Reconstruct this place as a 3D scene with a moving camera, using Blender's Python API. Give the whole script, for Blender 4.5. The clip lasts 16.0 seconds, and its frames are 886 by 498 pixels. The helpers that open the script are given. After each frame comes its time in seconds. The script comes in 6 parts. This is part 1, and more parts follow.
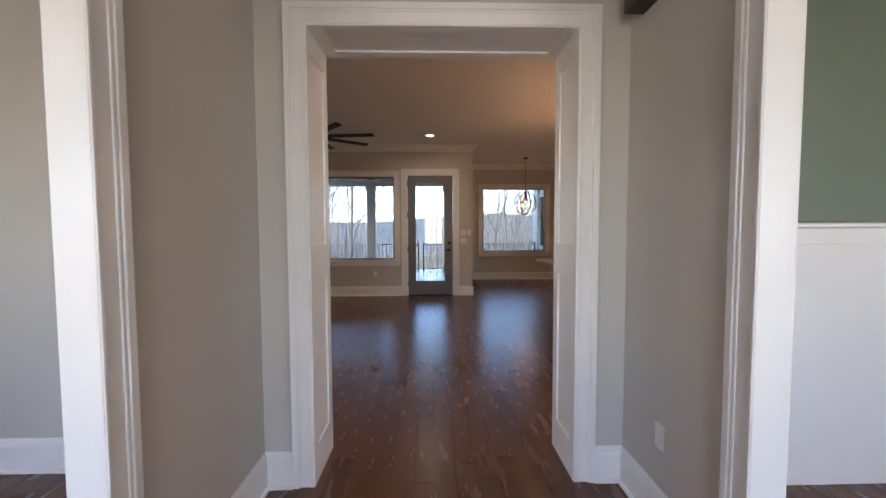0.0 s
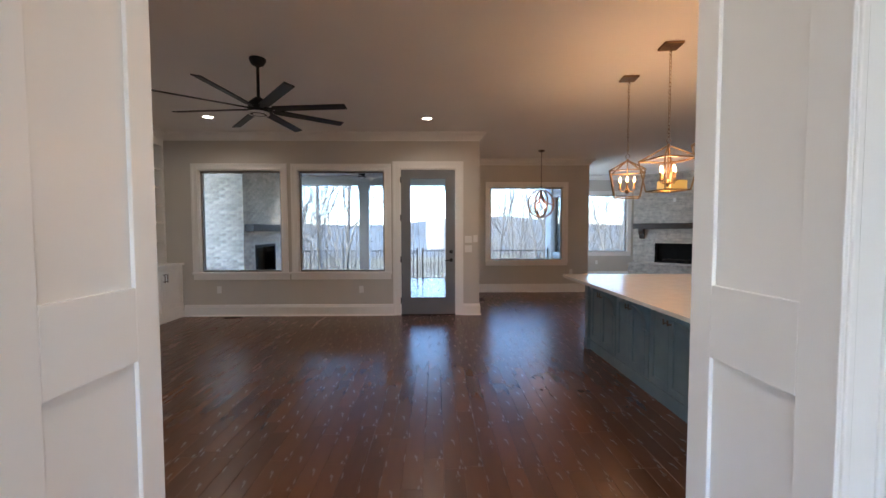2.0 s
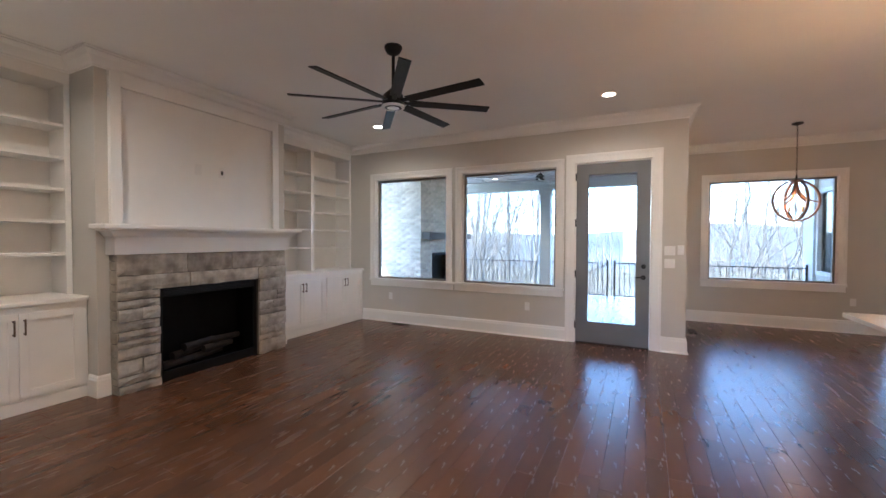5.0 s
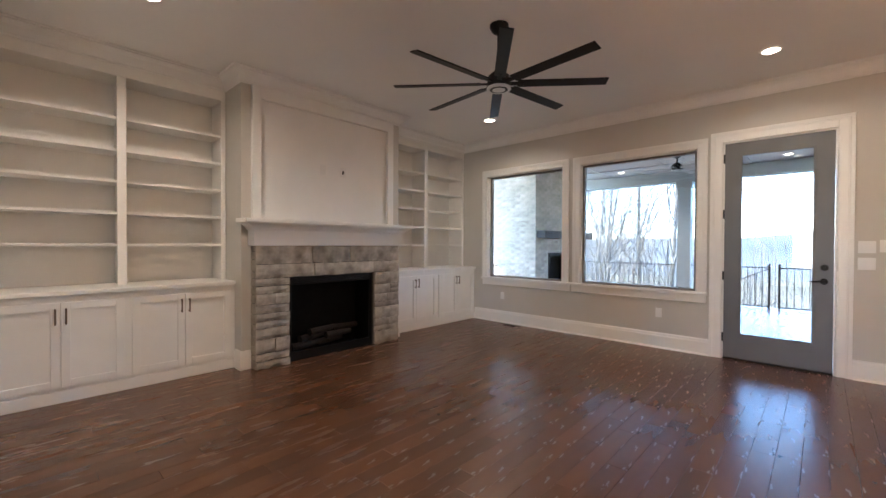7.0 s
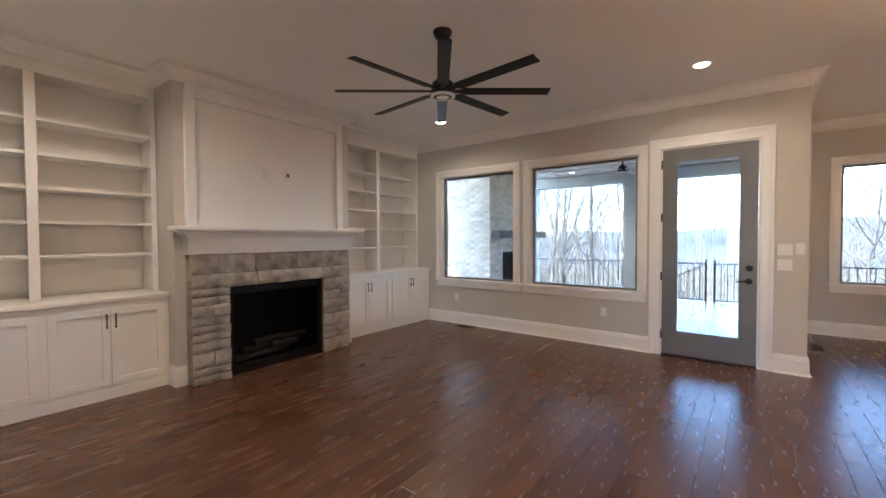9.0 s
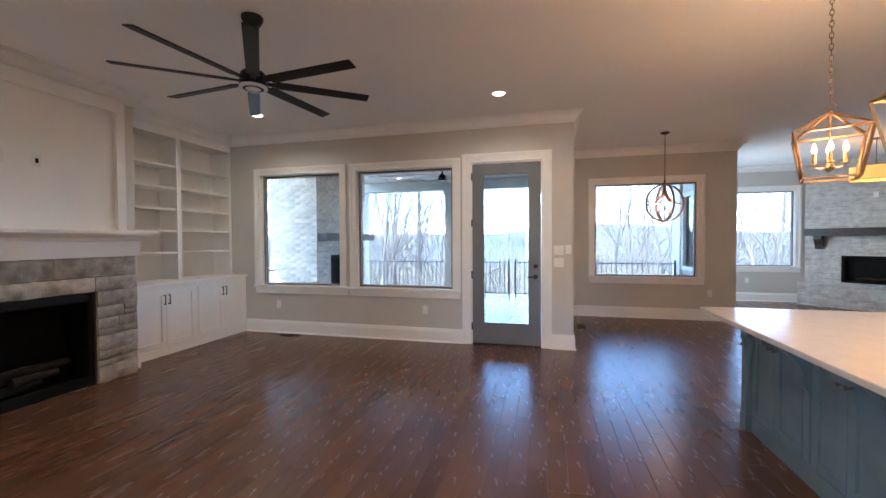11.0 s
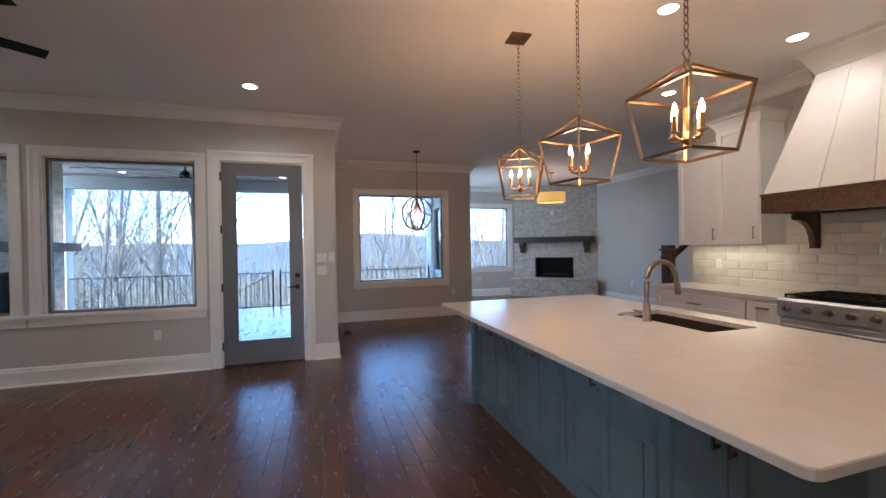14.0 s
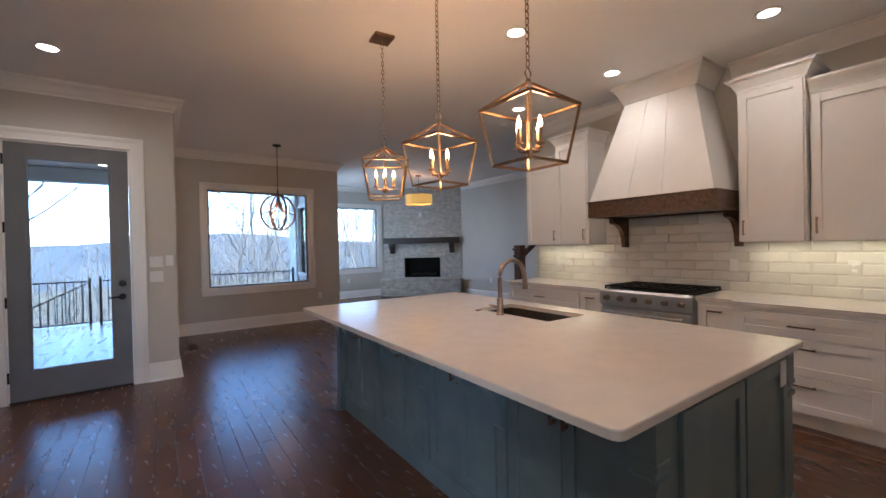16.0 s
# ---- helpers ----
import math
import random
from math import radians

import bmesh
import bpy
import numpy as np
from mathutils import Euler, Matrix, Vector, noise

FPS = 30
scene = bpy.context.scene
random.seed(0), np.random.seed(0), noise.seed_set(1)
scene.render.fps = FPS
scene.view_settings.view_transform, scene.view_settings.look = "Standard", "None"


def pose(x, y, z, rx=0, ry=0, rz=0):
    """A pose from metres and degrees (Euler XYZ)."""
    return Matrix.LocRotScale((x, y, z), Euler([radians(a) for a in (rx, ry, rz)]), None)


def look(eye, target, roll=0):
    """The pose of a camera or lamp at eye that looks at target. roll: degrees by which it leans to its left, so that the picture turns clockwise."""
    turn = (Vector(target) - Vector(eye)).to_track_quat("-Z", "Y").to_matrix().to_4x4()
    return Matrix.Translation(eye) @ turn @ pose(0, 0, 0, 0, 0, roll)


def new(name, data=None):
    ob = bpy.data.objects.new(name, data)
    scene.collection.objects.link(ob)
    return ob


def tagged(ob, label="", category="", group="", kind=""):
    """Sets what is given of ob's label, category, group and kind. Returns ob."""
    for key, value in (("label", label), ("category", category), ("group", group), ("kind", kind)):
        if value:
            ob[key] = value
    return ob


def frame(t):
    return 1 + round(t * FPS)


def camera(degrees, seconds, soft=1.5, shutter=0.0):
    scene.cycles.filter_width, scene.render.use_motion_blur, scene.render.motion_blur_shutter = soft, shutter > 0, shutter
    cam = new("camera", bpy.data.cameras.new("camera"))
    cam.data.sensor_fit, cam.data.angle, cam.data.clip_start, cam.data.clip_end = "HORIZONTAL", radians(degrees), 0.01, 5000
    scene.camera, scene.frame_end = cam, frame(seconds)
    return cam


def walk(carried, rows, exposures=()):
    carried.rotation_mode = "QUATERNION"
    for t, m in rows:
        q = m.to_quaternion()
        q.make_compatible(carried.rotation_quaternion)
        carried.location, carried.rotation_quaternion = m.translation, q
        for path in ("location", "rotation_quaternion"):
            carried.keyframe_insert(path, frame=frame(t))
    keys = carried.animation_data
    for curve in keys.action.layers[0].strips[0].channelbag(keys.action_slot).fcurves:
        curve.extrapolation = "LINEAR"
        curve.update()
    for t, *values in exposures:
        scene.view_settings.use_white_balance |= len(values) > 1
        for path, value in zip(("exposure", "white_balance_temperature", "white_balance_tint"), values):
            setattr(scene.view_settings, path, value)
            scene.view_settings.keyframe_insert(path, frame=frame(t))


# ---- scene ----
cam = camera(95.2, 16.0)
PATH = [
    (0, (-0.01, -0.081, 1.395), (0.043, 1.915, 1.289), -0.2),
    (0.5, (0.015, 0.296, 1.414), (0.073, 2.292, 1.304), -0.1),
    (1, (0.049, 0.667, 1.42), (0.112, 2.664, 1.312), -0.3),
    (1.5, (0.060, 1.005, 1.429), (0.116, 3.002, 1.33), -0.1),
    (2, (0.075, 1.384, 1.436), (0.112, 3.381, 1.344), -0.1),
    (2.5, (0.086, 1.719, 1.415), (0.072, 3.718, 1.341), -0.1),
    (3, (0.110, 1.994, 1.412), (-0.015, 3.989, 1.348), -0.1),
    (3.5, (0.16, 2.162, 1.419), (-0.135, 4.139, 1.361), -0.0),
    (4, (0.221, 2.259, 1.428), (-0.267, 4.198, 1.374), 0.0),
    (4.5, (0.292, 2.328, 1.427), (-0.404, 4.202, 1.377), 0.1),
    (5, (0.33, 2.379, 1.417), (-0.557, 4.171, 1.37), 0.2),
    (5.2, (0.294, 2.392, 1.396), (-0.652, 4.153, 1.353), 0.2),
    (7.3, (0.324, 2.656, 1.294), (-1.081, 4.079, 1.253), 0.3),
    (7.5, (0.336, 2.672, 1.317), (-1.082, 4.081, 1.265), 0.3),
    (8, (0.352, 2.673, 1.349), (-1.055, 4.093, 1.3), 0.4),
    (8.2, (0.359, 2.686, 1.365), (-1.029, 4.125, 1.319), 0.2),
    (10.3, (0.442, 2.765, 1.436), (-0.323, 4.612, 1.378), -0.0),
    (10.5, (0.456, 2.77, 1.433), (-0.233, 4.647, 1.38), -0.1),
    (11, (0.48, 2.762, 1.427), (-0.017, 4.699, 1.382), -0.3),
    (11.5, (0.521, 2.767, 1.421), (0.208, 4.742, 1.383), -0.4),
    (12, (0.538, 2.785, 1.424), (0.415, 4.781, 1.391), -0.5),
    (12.5, (0.541, 2.794, 1.414), (0.608, 4.792, 1.39), -0.5),
    (13, (0.559, 2.806, 1.412), (0.803, 4.791, 1.394), -0.6),
    (13.5, (0.576, 2.82, 1.409), (0.996, 4.776, 1.395), -0.8),
    (14, (0.6, 2.829, 1.403), (1.186, 4.742, 1.391), -0.9),
    (14.5, (0.607, 2.84, 1.4), (1.354, 4.695, 1.388), -0.9),
    (15, (0.615, 2.838, 1.407), (1.509, 4.627, 1.392), -1.0),
    (15.5, (0.636, 2.839, 1.405), (1.665, 4.554, 1.388), -1.1),
    (16, (0.653, 2.833, 1.4), (1.803, 4.469, 1.381), -1.2),
]
walk(cam, [(t, look(eye, target, roll)) for t, eye, target, roll in PATH], exposures=((0, 3.5, 6700, 16), (1.5, 3.7, 6200, 13), (2.5, 4.15, 6150, 12), (3.5, 4.5, 5900, 11), (5, 4.65, 5750, 10), (8, 4.65, 6250, 11), (11, 4.6, 5750, 10), (13.5, 4.1, 5450, 10), (16, 3.9, 5450, 11)))

# ---- light ----
world = bpy.data.worlds.new("sky")
scene.world = world
world.use_nodes = True
wn = world.node_tree.nodes
sky = wn.new("ShaderNodeTexSky")
sky.sky_type, sky.sun_disc = "NISHITA", False
sky.sun_elevation, sky.sun_rotation = radians(42), radians(215)
sky.air_density, sky.dust_density, sky.ozone_density = 0.85, 0.2, 4.5
world.node_tree.links.new(sky.outputs[0], wn["Background"].inputs[0])
wn["Background"].inputs[1].default_value = 0.15


def lamp(name, kind, m, energy, color, **k):
    data = bpy.data.lights.new(name, kind)
    data.energy, data.color = energy, color
    if kind == "AREA":
        data.shape, data.size = k.get("shape", "RECTANGLE"), k["size"]
        if "size_y" in k:
            data.size_y = k["size_y"]
        data.spread = k.get("spread", math.pi)
    elif kind == "SUN":
        data.angle = k["angle"]
    else:
        data.shadow_soft_size = k.get("radius", 0.05)
    ob = new(name, data)
    ob.matrix_world = m
    return ob


WARM, DAY = (1.0, 0.54, 0.25), (1.0, 0.98, 0.95)
lamp("sun", "SUN", look((-14, -20, 22), (0, 0, 0)), 2.0, (1.0, 0.94, 0.85), angle=radians(0.5))
# windows of the front rooms, behind the camera
lamp("front_daylight", "AREA", look((-3.3, -2.9, 1.6), (-3.3, 2, 1.4)), 2.8, DAY, size=1.8, size_y=1.6)
lamp("front_daylight", "AREA", look((3.4, -2.9, 1.6), (3.4, 2, 1.4)), 4.6, DAY, size=1.8, size_y=1.6)
lamp("front_daylight", "AREA", look((0.05, -2.9, 1.5), (0.05, 2, 1.3)), 1.7, DAY, size=0.8, size_y=1.8)
# side window of the keeping room
lamp("side_daylight", "AREA", look((3.60, 12.25, 1.6), (7.5, 11.6, 1.3)), 2.3, (0.76, 0.90, 1.0), size=1.4, size_y=1.6)
DOWNLIGHTS = [(-0.04, 7.31), (-3.15, 7.27), (-3.2, 3.3), (-0.04, 3.3), (2.98, 5.09), (4.33, 5.12), (4.35, 3.88), (4.31, 6.36)]
for dx, dy in DOWNLIGHTS:
    lamp("downlight_lamp", "AREA", look((dx, dy, 3.047), (dx, dy, 0)), (0.42 if dy > 6 else 0.8) if dx < 1 else 0.24, (1.0, 0.84, 0.66), shape="DISK", size=0.12, spread=radians(150))
PORCH_LIGHTS = [(-3.2, 12.6), (-0.16, 12.6)]
for dx, dy in PORCH_LIGHTS:
    lamp("porch_downlight_lamp", "AREA", look((dx, dy, 3.008), (dx, dy, 0)), 4.0, (1.0, 0.9, 0.78), shape="DISK", size=0.12, spread=radians(115))
PENDANTS = [(2.14, 4.20), (2.14, 4.965), (2.14, 5.73)]
for px, py in PENDANTS:
    lamp("pendant_lamp", "POINT", pose(px, py, 2.0), 1.02, WARM, radius=0.10)
lamp("orb_lamp", "POINT", pose(2.235, 9.65, 1.93), 0.4, WARM, radius=0.10)
lamp("drum_lamp", "POINT", pose(5.7, 10.96, 2.5), 0.5, WARM, radius=0.06)
for ya, yb in ((5.80, 6.74), (2.50, 4.20)):
    lamp("under_cabinet_lamp", "AREA", look((5.0, (ya + yb) / 2, 1.365), (5.02, (ya + yb) / 2, 0)), 0.14 * (yb - ya), (1.0, 0.82, 0.48), size=yb - ya, size_y=0.03)

# ---- materials ----


def mat(name, color, rough=0.5, metal=0.0, vary=0.08, scale=6.0, bump=0.0, bump_scale=60.0, detail=None, spec=None, rand=0.0, island=False, coat=0.0, stretch=None, uneven=0.06, grain=5):
    m = bpy.data.materials.new(name)
    m.use_nodes = True
    n, l = m.node_tree.nodes, m.node_tree.links
    b = n["Principled BSDF"]
    b.inputs["Roughness"].default_value, b.inputs["Metallic"].default_value = rough, metal
    if spec is not None:
        b.inputs["Specular IOR Level"].default_value = spec
    if coat:
        b.inputs["Coat Weight"].default_value, b.inputs["Coat Roughness"].default_value = coat, 0.12
    tc = n.new("ShaderNodeTexCoord")
    src = tc.outputs["Object"]
    if stretch:
        mp = n.new("ShaderNodeMapping")
        mp.inputs["Scale"].default_value = stretch
        l.new(src, mp.inputs[0])
        src = mp.outputs[0]
    t1 = n.new("ShaderNodeTexNoise")
    t1.inputs["Scale"].default_value, t1.inputs["Detail"].default_value = scale, grain
    l.new(src, t1.inputs["Vector"])
    mix = n.new("ShaderNodeMix")
    mix.data_type = "RGBA"
    c = Vector(color)
    d = Vector(detail) if detail else c * (1 - 2.2 * vary)
    mix.inputs[6].default_value = (*(c * (1 + vary)), 1)
    mix.inputs[7].default_value = (*d, 1)
    ramp = n.new("ShaderNodeMapRange")
    ramp.inputs[1].default_value, ramp.inputs[2].default_value = 0.35, 0.68
    l.new(t1.outputs[0], ramp.inputs[0])
    l.new(ramp.outputs[0], mix.inputs[0])
    out = mix.outputs[2]
    if rand:
        hsv = n.new("ShaderNodeHueSaturation")
        r = n.new("ShaderNodeNewGeometry") if island else n.new("ShaderNodeObjectInfo")
        mr = n.new("ShaderNodeMapRange")
        mr.inputs[3].default_value, mr.inputs[4].default_value = 1 - rand, 1 + rand
        l.new(r.outputs["Random Per Island" if island else "Random"], mr.inputs[0])
        l.new(mr.outputs[0], hsv.inputs["Value"])
        l.new(out, hsv.inputs["Color"])
        out = hsv.outputs[0]
    l.new(out, b.inputs["Base Color"])
    t2 = n.new("ShaderNodeTexNoise")
    t2.inputs["Scale"].default_value, t2.inputs["Detail"].default_value = bump_scale, 6
    l.new(src, t2.inputs["Vector"])
    rr = n.new("ShaderNodeMapRange")
    rr.inputs[3].default_value, rr.inputs[4].default_value = max(rough - uneven, 0.02), min(rough + uneven, 1)
    l.new(t2.outputs[0], rr.inputs[0])
    l.new(rr.outputs[0], b.inputs["Roughness"])
    if bump:
        bp = n.new("ShaderNodeBump")
        bp.inputs["Strength"].default_value, bp.inputs["Distance"].default_value = bump, 0.004
        l.new(t2.outputs[0], bp.inputs["Height"])
        l.new(bp.outputs[0], b.inputs["Normal"])
    return m


def glow(name, color, strength):
    m = bpy.data.materials.new(name)
    m.use_nodes = True
    b = m.node_tree.nodes["Principled BSDF"]
    b.inputs["Base Color"].default_value = (*color, 1)
    b.inputs["Emission Color"].default_value, b.inputs["Emission Strength"].default_value = (*color, 1), strength
    return m


def glass_mat():
    m = bpy.data.materials.new("clear_glass")
    m.use_nodes = True
    n, l = m.node_tree.nodes, m.node_tree.links
    tr, gl, fr, mx = (n.new("ShaderNode" + k) for k in ("BsdfTransparent", "BsdfGlossy", "Fresnel", "MixShader"))
    # grey tint added to hold the bright outdoors down against the room
    tr.inputs[0].default_value = (0.72, 0.75, 0.76, 1)
    gl.inputs["Roughness"].default_value = 0.0
    fr.inputs[0].default_value = 1.45
    l.new(fr.outputs[0], mx.inputs[0])
    l.new(tr.outputs[0], mx.inputs[1])
    l.new(gl.outputs[0], mx.inputs[2])
    l.new(mx.outputs[0], n["Material Output"].inputs[0])
    return m


GREIGE = mat("greige_wall_paint", (0.57, 0.54, 0.495), 0.55, vary=0.02, scale=1.5, bump=0.06, bump_scale=260)
GREEN = mat("sage_wall_paint", (0.16, 0.20, 0.15), 0.55, vary=0.03, scale=1.5, bump=0.06, bump_scale=260)
CEIL = mat("ceiling_paint", (0.88, 0.865, 0.84), 0.7, vary=0.015, scale=0.8, bump=0.05, bump_scale=300)
WHITE = mat("white_trim_paint", (0.84, 0.825, 0.80), 0.32, vary=0.012, scale=3, bump=0.03, bump_scale=180)
CABW = mat("white_cabinet_paint", (0.84, 0.815, 0.78), 0.45, vary=0.015, scale=4, bump=0.03, bump_scale=200)
TEAL = mat("blue_grey_cabinet_paint", (0.165, 0.228, 0.248), 0.38, vary=0.06, scale=5, bump=0.04, bump_scale=180)
QUARTZ = mat("white_quartz", (0.70, 0.66, 0.62), 0.16, vary=0.02, scale=9, bump=0.0)
FLOOR = mat("dark_oak_plank", (0.120, 0.053, 0.027), 0.27, vary=0.10, scale=1.6, detail=(0.088, 0.038, 0.020), bump=0.0, bump_scale=3, rand=0.17, uneven=0.02, grain=3, stretch=(5, 0.8, 5))
FLOORJ = mat("dark_oak_plank_far", (0.120, 0.053, 0.027), 0.27, vary=0.10, scale=1.6, detail=(0.088, 0.038, 0.020), bump=0.0, bump_scale=3, rand=0.17, uneven=0.02, grain=3, island=True, stretch=(5, 0.8, 5))
SUBFLOOR = mat("subfloor_dark", (0.02, 0.012, 0.009), 0.8, vary=0.1)
STONE = mat("grey_ledgestone", (0.44, 0.39, 0.325), 0.88, vary=0.20, scale=7, bump=1.0, bump_scale=22, rand=0.2)
MORTAR = mat("stone_mortar", (0.10, 0.09, 0.08), 0.95, vary=0.1, bump=0.5)
SPLIT = mat("whitewashed_split_stone", (0.50, 0.475, 0.435), 0.85, vary=0.12, scale=9, bump=0.5, bump_scale=60, rand=0.12, island=True)
BRICK = mat("whitewashed_brick", (0.68, 0.585, 0.475), 0.9, vary=0.12, scale=9, bump=0.6, bump_scale=60, rand=0.2)
BRICKJ = mat("whitewashed_brick_upper", (0.68, 0.585, 0.475), 0.9, vary=0.12, scale=9, bump=0.6, bump_scale=60, rand=0.2, island=True)
LIME = mat("lime_mortar", (0.64, 0.58, 0.50), 0.95, vary=0.06, bump=0.4)
BLACK = mat("matt_black_metal", (0.006, 0.0057, 0.0057), 0.42, spec=0.25, vary=0.1, scale=12)
IRON = mat("dark_iron", (0.03, 0.028, 0.027), 0.5, metal=0.4, vary=0.1, scale=20)
FIREBOX = mat("black_firebox_steel", (0.004, 0.004, 0.004), 0.7, vary=0.2, scale=8, spec=0.15)
LOG = mat("charred_log", (0.022, 0.016, 0.013), 0.9, vary=0.3, scale=14, bump=0.8)
BRASS = mat("antique_gold_metal", (0.30, 0.19, 0.10), 0.36, metal=0.9, vary=0.12, scale=15)
STEEL = mat("brushed_steel", (0.62, 0.60, 0.58), 0.40, metal=1.0, vary=0.05, scale=8, bump=0.05, bump_scale=120, stretch=(1, 12, 1))
BRONZE = mat("brushed_bronze", (0.36, 0.28, 0.215), 0.32, metal=1.0, vary=0.08, scale=20)
PULL = mat("oil_rubbed_pull", (0.16, 0.11, 0.08), 0.35, metal=0.8, vary=0.1, scale=20)
WALNUT = mat("walnut_stain", (0.105, 0.052, 0.027), 0.42, vary=0.3, scale=5, detail=(0.05, 0.024, 0.013), bump=0.15, bump_scale=18, stretch=(6, 0.8, 6))
NEWEL = mat("brown_stained_newel", (0.075, 0.038, 0.022), 0.45, vary=0.25, scale=5, bump=0.1, bump_scale=18, stretch=(6, 6, 0.8))
DARKWOOD = mat("dark_stained_beam", (0.028, 0.018, 0.014), 0.5, vary=0.25, scale=5, bump=0.3, bump_scale=18, stretch=(1.5, 1.5, 9))
GREYWOOD = mat("weathered_beam", (0.11, 0.10, 0.09), 0.8, vary=0.3, scale=5, bump=0.4, bump_scale=20, stretch=(6, 0.8, 6))
ORBWOOD = mat("copper_brown_band", (0.30, 0.135, 0.07), 0.4, metal=0.3, vary=0.15, scale=10)
DOORGREY = mat("grey_door_paint", (0.15, 0.15, 0.155), 0.4, vary=0.04, scale=3, bump=0.04, bump_scale=180)
BRONZEFRAME = mat("bronze_window_frame", (0.20, 0.17, 0.15), 0.45, vary=0.06, scale=6)
TILE = mat("glazed_cream_tile", (0.74, 0.72, 0.68), 0.035, vary=0.03, scale=6, bump=0.5, bump_scale=9, rand=0.05, spec=1.0, uneven=0.012)
GROUT = mat("pale_grout", (0.60, 0.57, 0.52), 0.9, vary=0.05)
PLATE = mat("white_plastic", (0.78, 0.77, 0.75), 0.35, vary=0.01)
SINKMAT = mat("dark_composite_sink", (0.055, 0.047, 0.042), 0.4, vary=0.15, scale=50)
# concrete whose base colour carries the blue of reflected skylight
CONCRETE = mat("stamped_concrete", (0.10, 0.14, 0.195), 0.85, vary=0.22, spec=0.15, scale=2.2, bump=0.5, bump_scale=14, rand=0.16)
EXTWHITE = mat("exterior_white_paint", (0.82, 0.82, 0.80), 0.5, vary=0.03, scale=4)
EXTBEAM = mat("porch_beam_grey", (0.50, 0.53, 0.53), 0.5, vary=0.03, scale=3)
BARK = mat("grey_bark", (0.15, 0.137, 0.12), 0.9, vary=0.3, scale=5, bump=0.6, bump_scale=20)
TWIG = mat("bare_twigs", (0.19, 0.175, 0.152), 0.9, vary=0.25, scale=2)
BUD = mat("spring_buds", (0.22, 0.24, 0.10), 0.9, vary=0.3, scale=0.6, rand=0.3, island=True)
LITTER = mat("leaf_litter_ground", (0.12, 0.105, 0.08), 0.95, vary=0.3, scale=0.15, bump=0.5, bump_scale=3)
# distance haze is put into the ridge's colour as a blue cast
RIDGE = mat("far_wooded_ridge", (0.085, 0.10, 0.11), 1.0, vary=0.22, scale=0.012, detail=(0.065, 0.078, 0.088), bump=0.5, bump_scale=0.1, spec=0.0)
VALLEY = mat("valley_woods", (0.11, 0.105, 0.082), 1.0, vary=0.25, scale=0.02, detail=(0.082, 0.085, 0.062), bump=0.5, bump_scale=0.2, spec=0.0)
CLOTH = glow("linen_drum_shade", (0.66, 0.36, 0.085), 0.06)
BULB = glow("warm_bulb", (1.0, 0.60, 0.24), 1.6)
LENS = glow("downlight_lens", (1.0, 0.86, 0.66), 1.2)
GLASS = glass_mat()
PALEBLADE = mat("silver_grey_blade", (0.55, 0.55, 0.54), 0.4, vary=0.05)
CANDLE = mat("gold_candle_sleeve", (0.45, 0.29, 0.15), 0.4, metal=0.6, vary=0.08)

# ---- mesh helpers ----


def box(bm, x0, x1, y0, y1, z0, z1, bevel=0.0):
    r = bmesh.ops.create_cube(bm, size=1.0, matrix=Matrix.Translation(((x0 + x1) / 2, (y0 + y1) / 2, (z0 + z1) / 2)) @ Matrix.Diagonal((abs(x1 - x0), abs(y1 - y0), abs(z1 - z0), 1)))
    if bevel:
        edges = list({e for v in r["verts"] for e in v.link_edges})
        bmesh.ops.bevel(bm, geom=edges, offset=bevel, segments=2, affect="EDGES", profile=0.5)


def rod(bm, a, b, r0, r1=None, seg=10, caps=True):
    a, b = Vector(a), Vector(b)
    d = b - a
    q = d.to_track_quat("Z", "Y").to_matrix().to_4x4()
    bmesh.ops.create_cone(bm, cap_ends=caps, segments=seg, radius1=r0, radius2=r0 if r1 is None else r1, depth=d.length, matrix=Matrix.Translation((a + b) / 2) @ q)


def tube(bm, pts, r, seg=8, closed=False, flat=None):
    """A tube of one radius, or of one per point, along points; flat: (a, b) for a flat bar."""
    pts = [Vector(p) for p in pts]
    rings, n = [], len(pts)
    up = Vector((0, 0, 1))
    for i, p in enumerate(pts):
        t = (pts[(i + 1) % n] - pts[i - 1]) if closed else (pts[min(i + 1, n - 1)] - pts[max(i - 1, 0)])
        t.normalize()
        s = t.cross(up)
        if s.length < 0.05:
            s = t.cross(Vector((1, 0, 0)))
        s.normalize()
        v = s.cross(t).normalized()
        rad = r[i] if isinstance(r, (list, tuple)) else r
        a, b = (flat[0], flat[1]) if flat else (rad, rad)
        ring = []
        for k in range(4 if flat else seg):
            if flat:
                cs, sn = ((1, 1), (-1, 1), (-1, -1), (1, -1))[k]
            else:
                cs, sn = math.cos(2 * math.pi * k / seg), math.sin(2 * math.pi * k / seg)
            ring.append(bm.verts.new(p + s * a * cs + v * b * sn))
        rings.append(ring)
    m = len(rings[0])
    for i in range(n if closed else n - 1):
        A, B = rings[i], rings[(i + 1) % n]
        for k in range(m):
            bm.faces.new((A[k], A[(k + 1) % m], B[(k + 1) % m], B[k]))
    if not closed:
        bm.faces.new(rings[0][::-1])
        bm.faces.new(rings[-1])


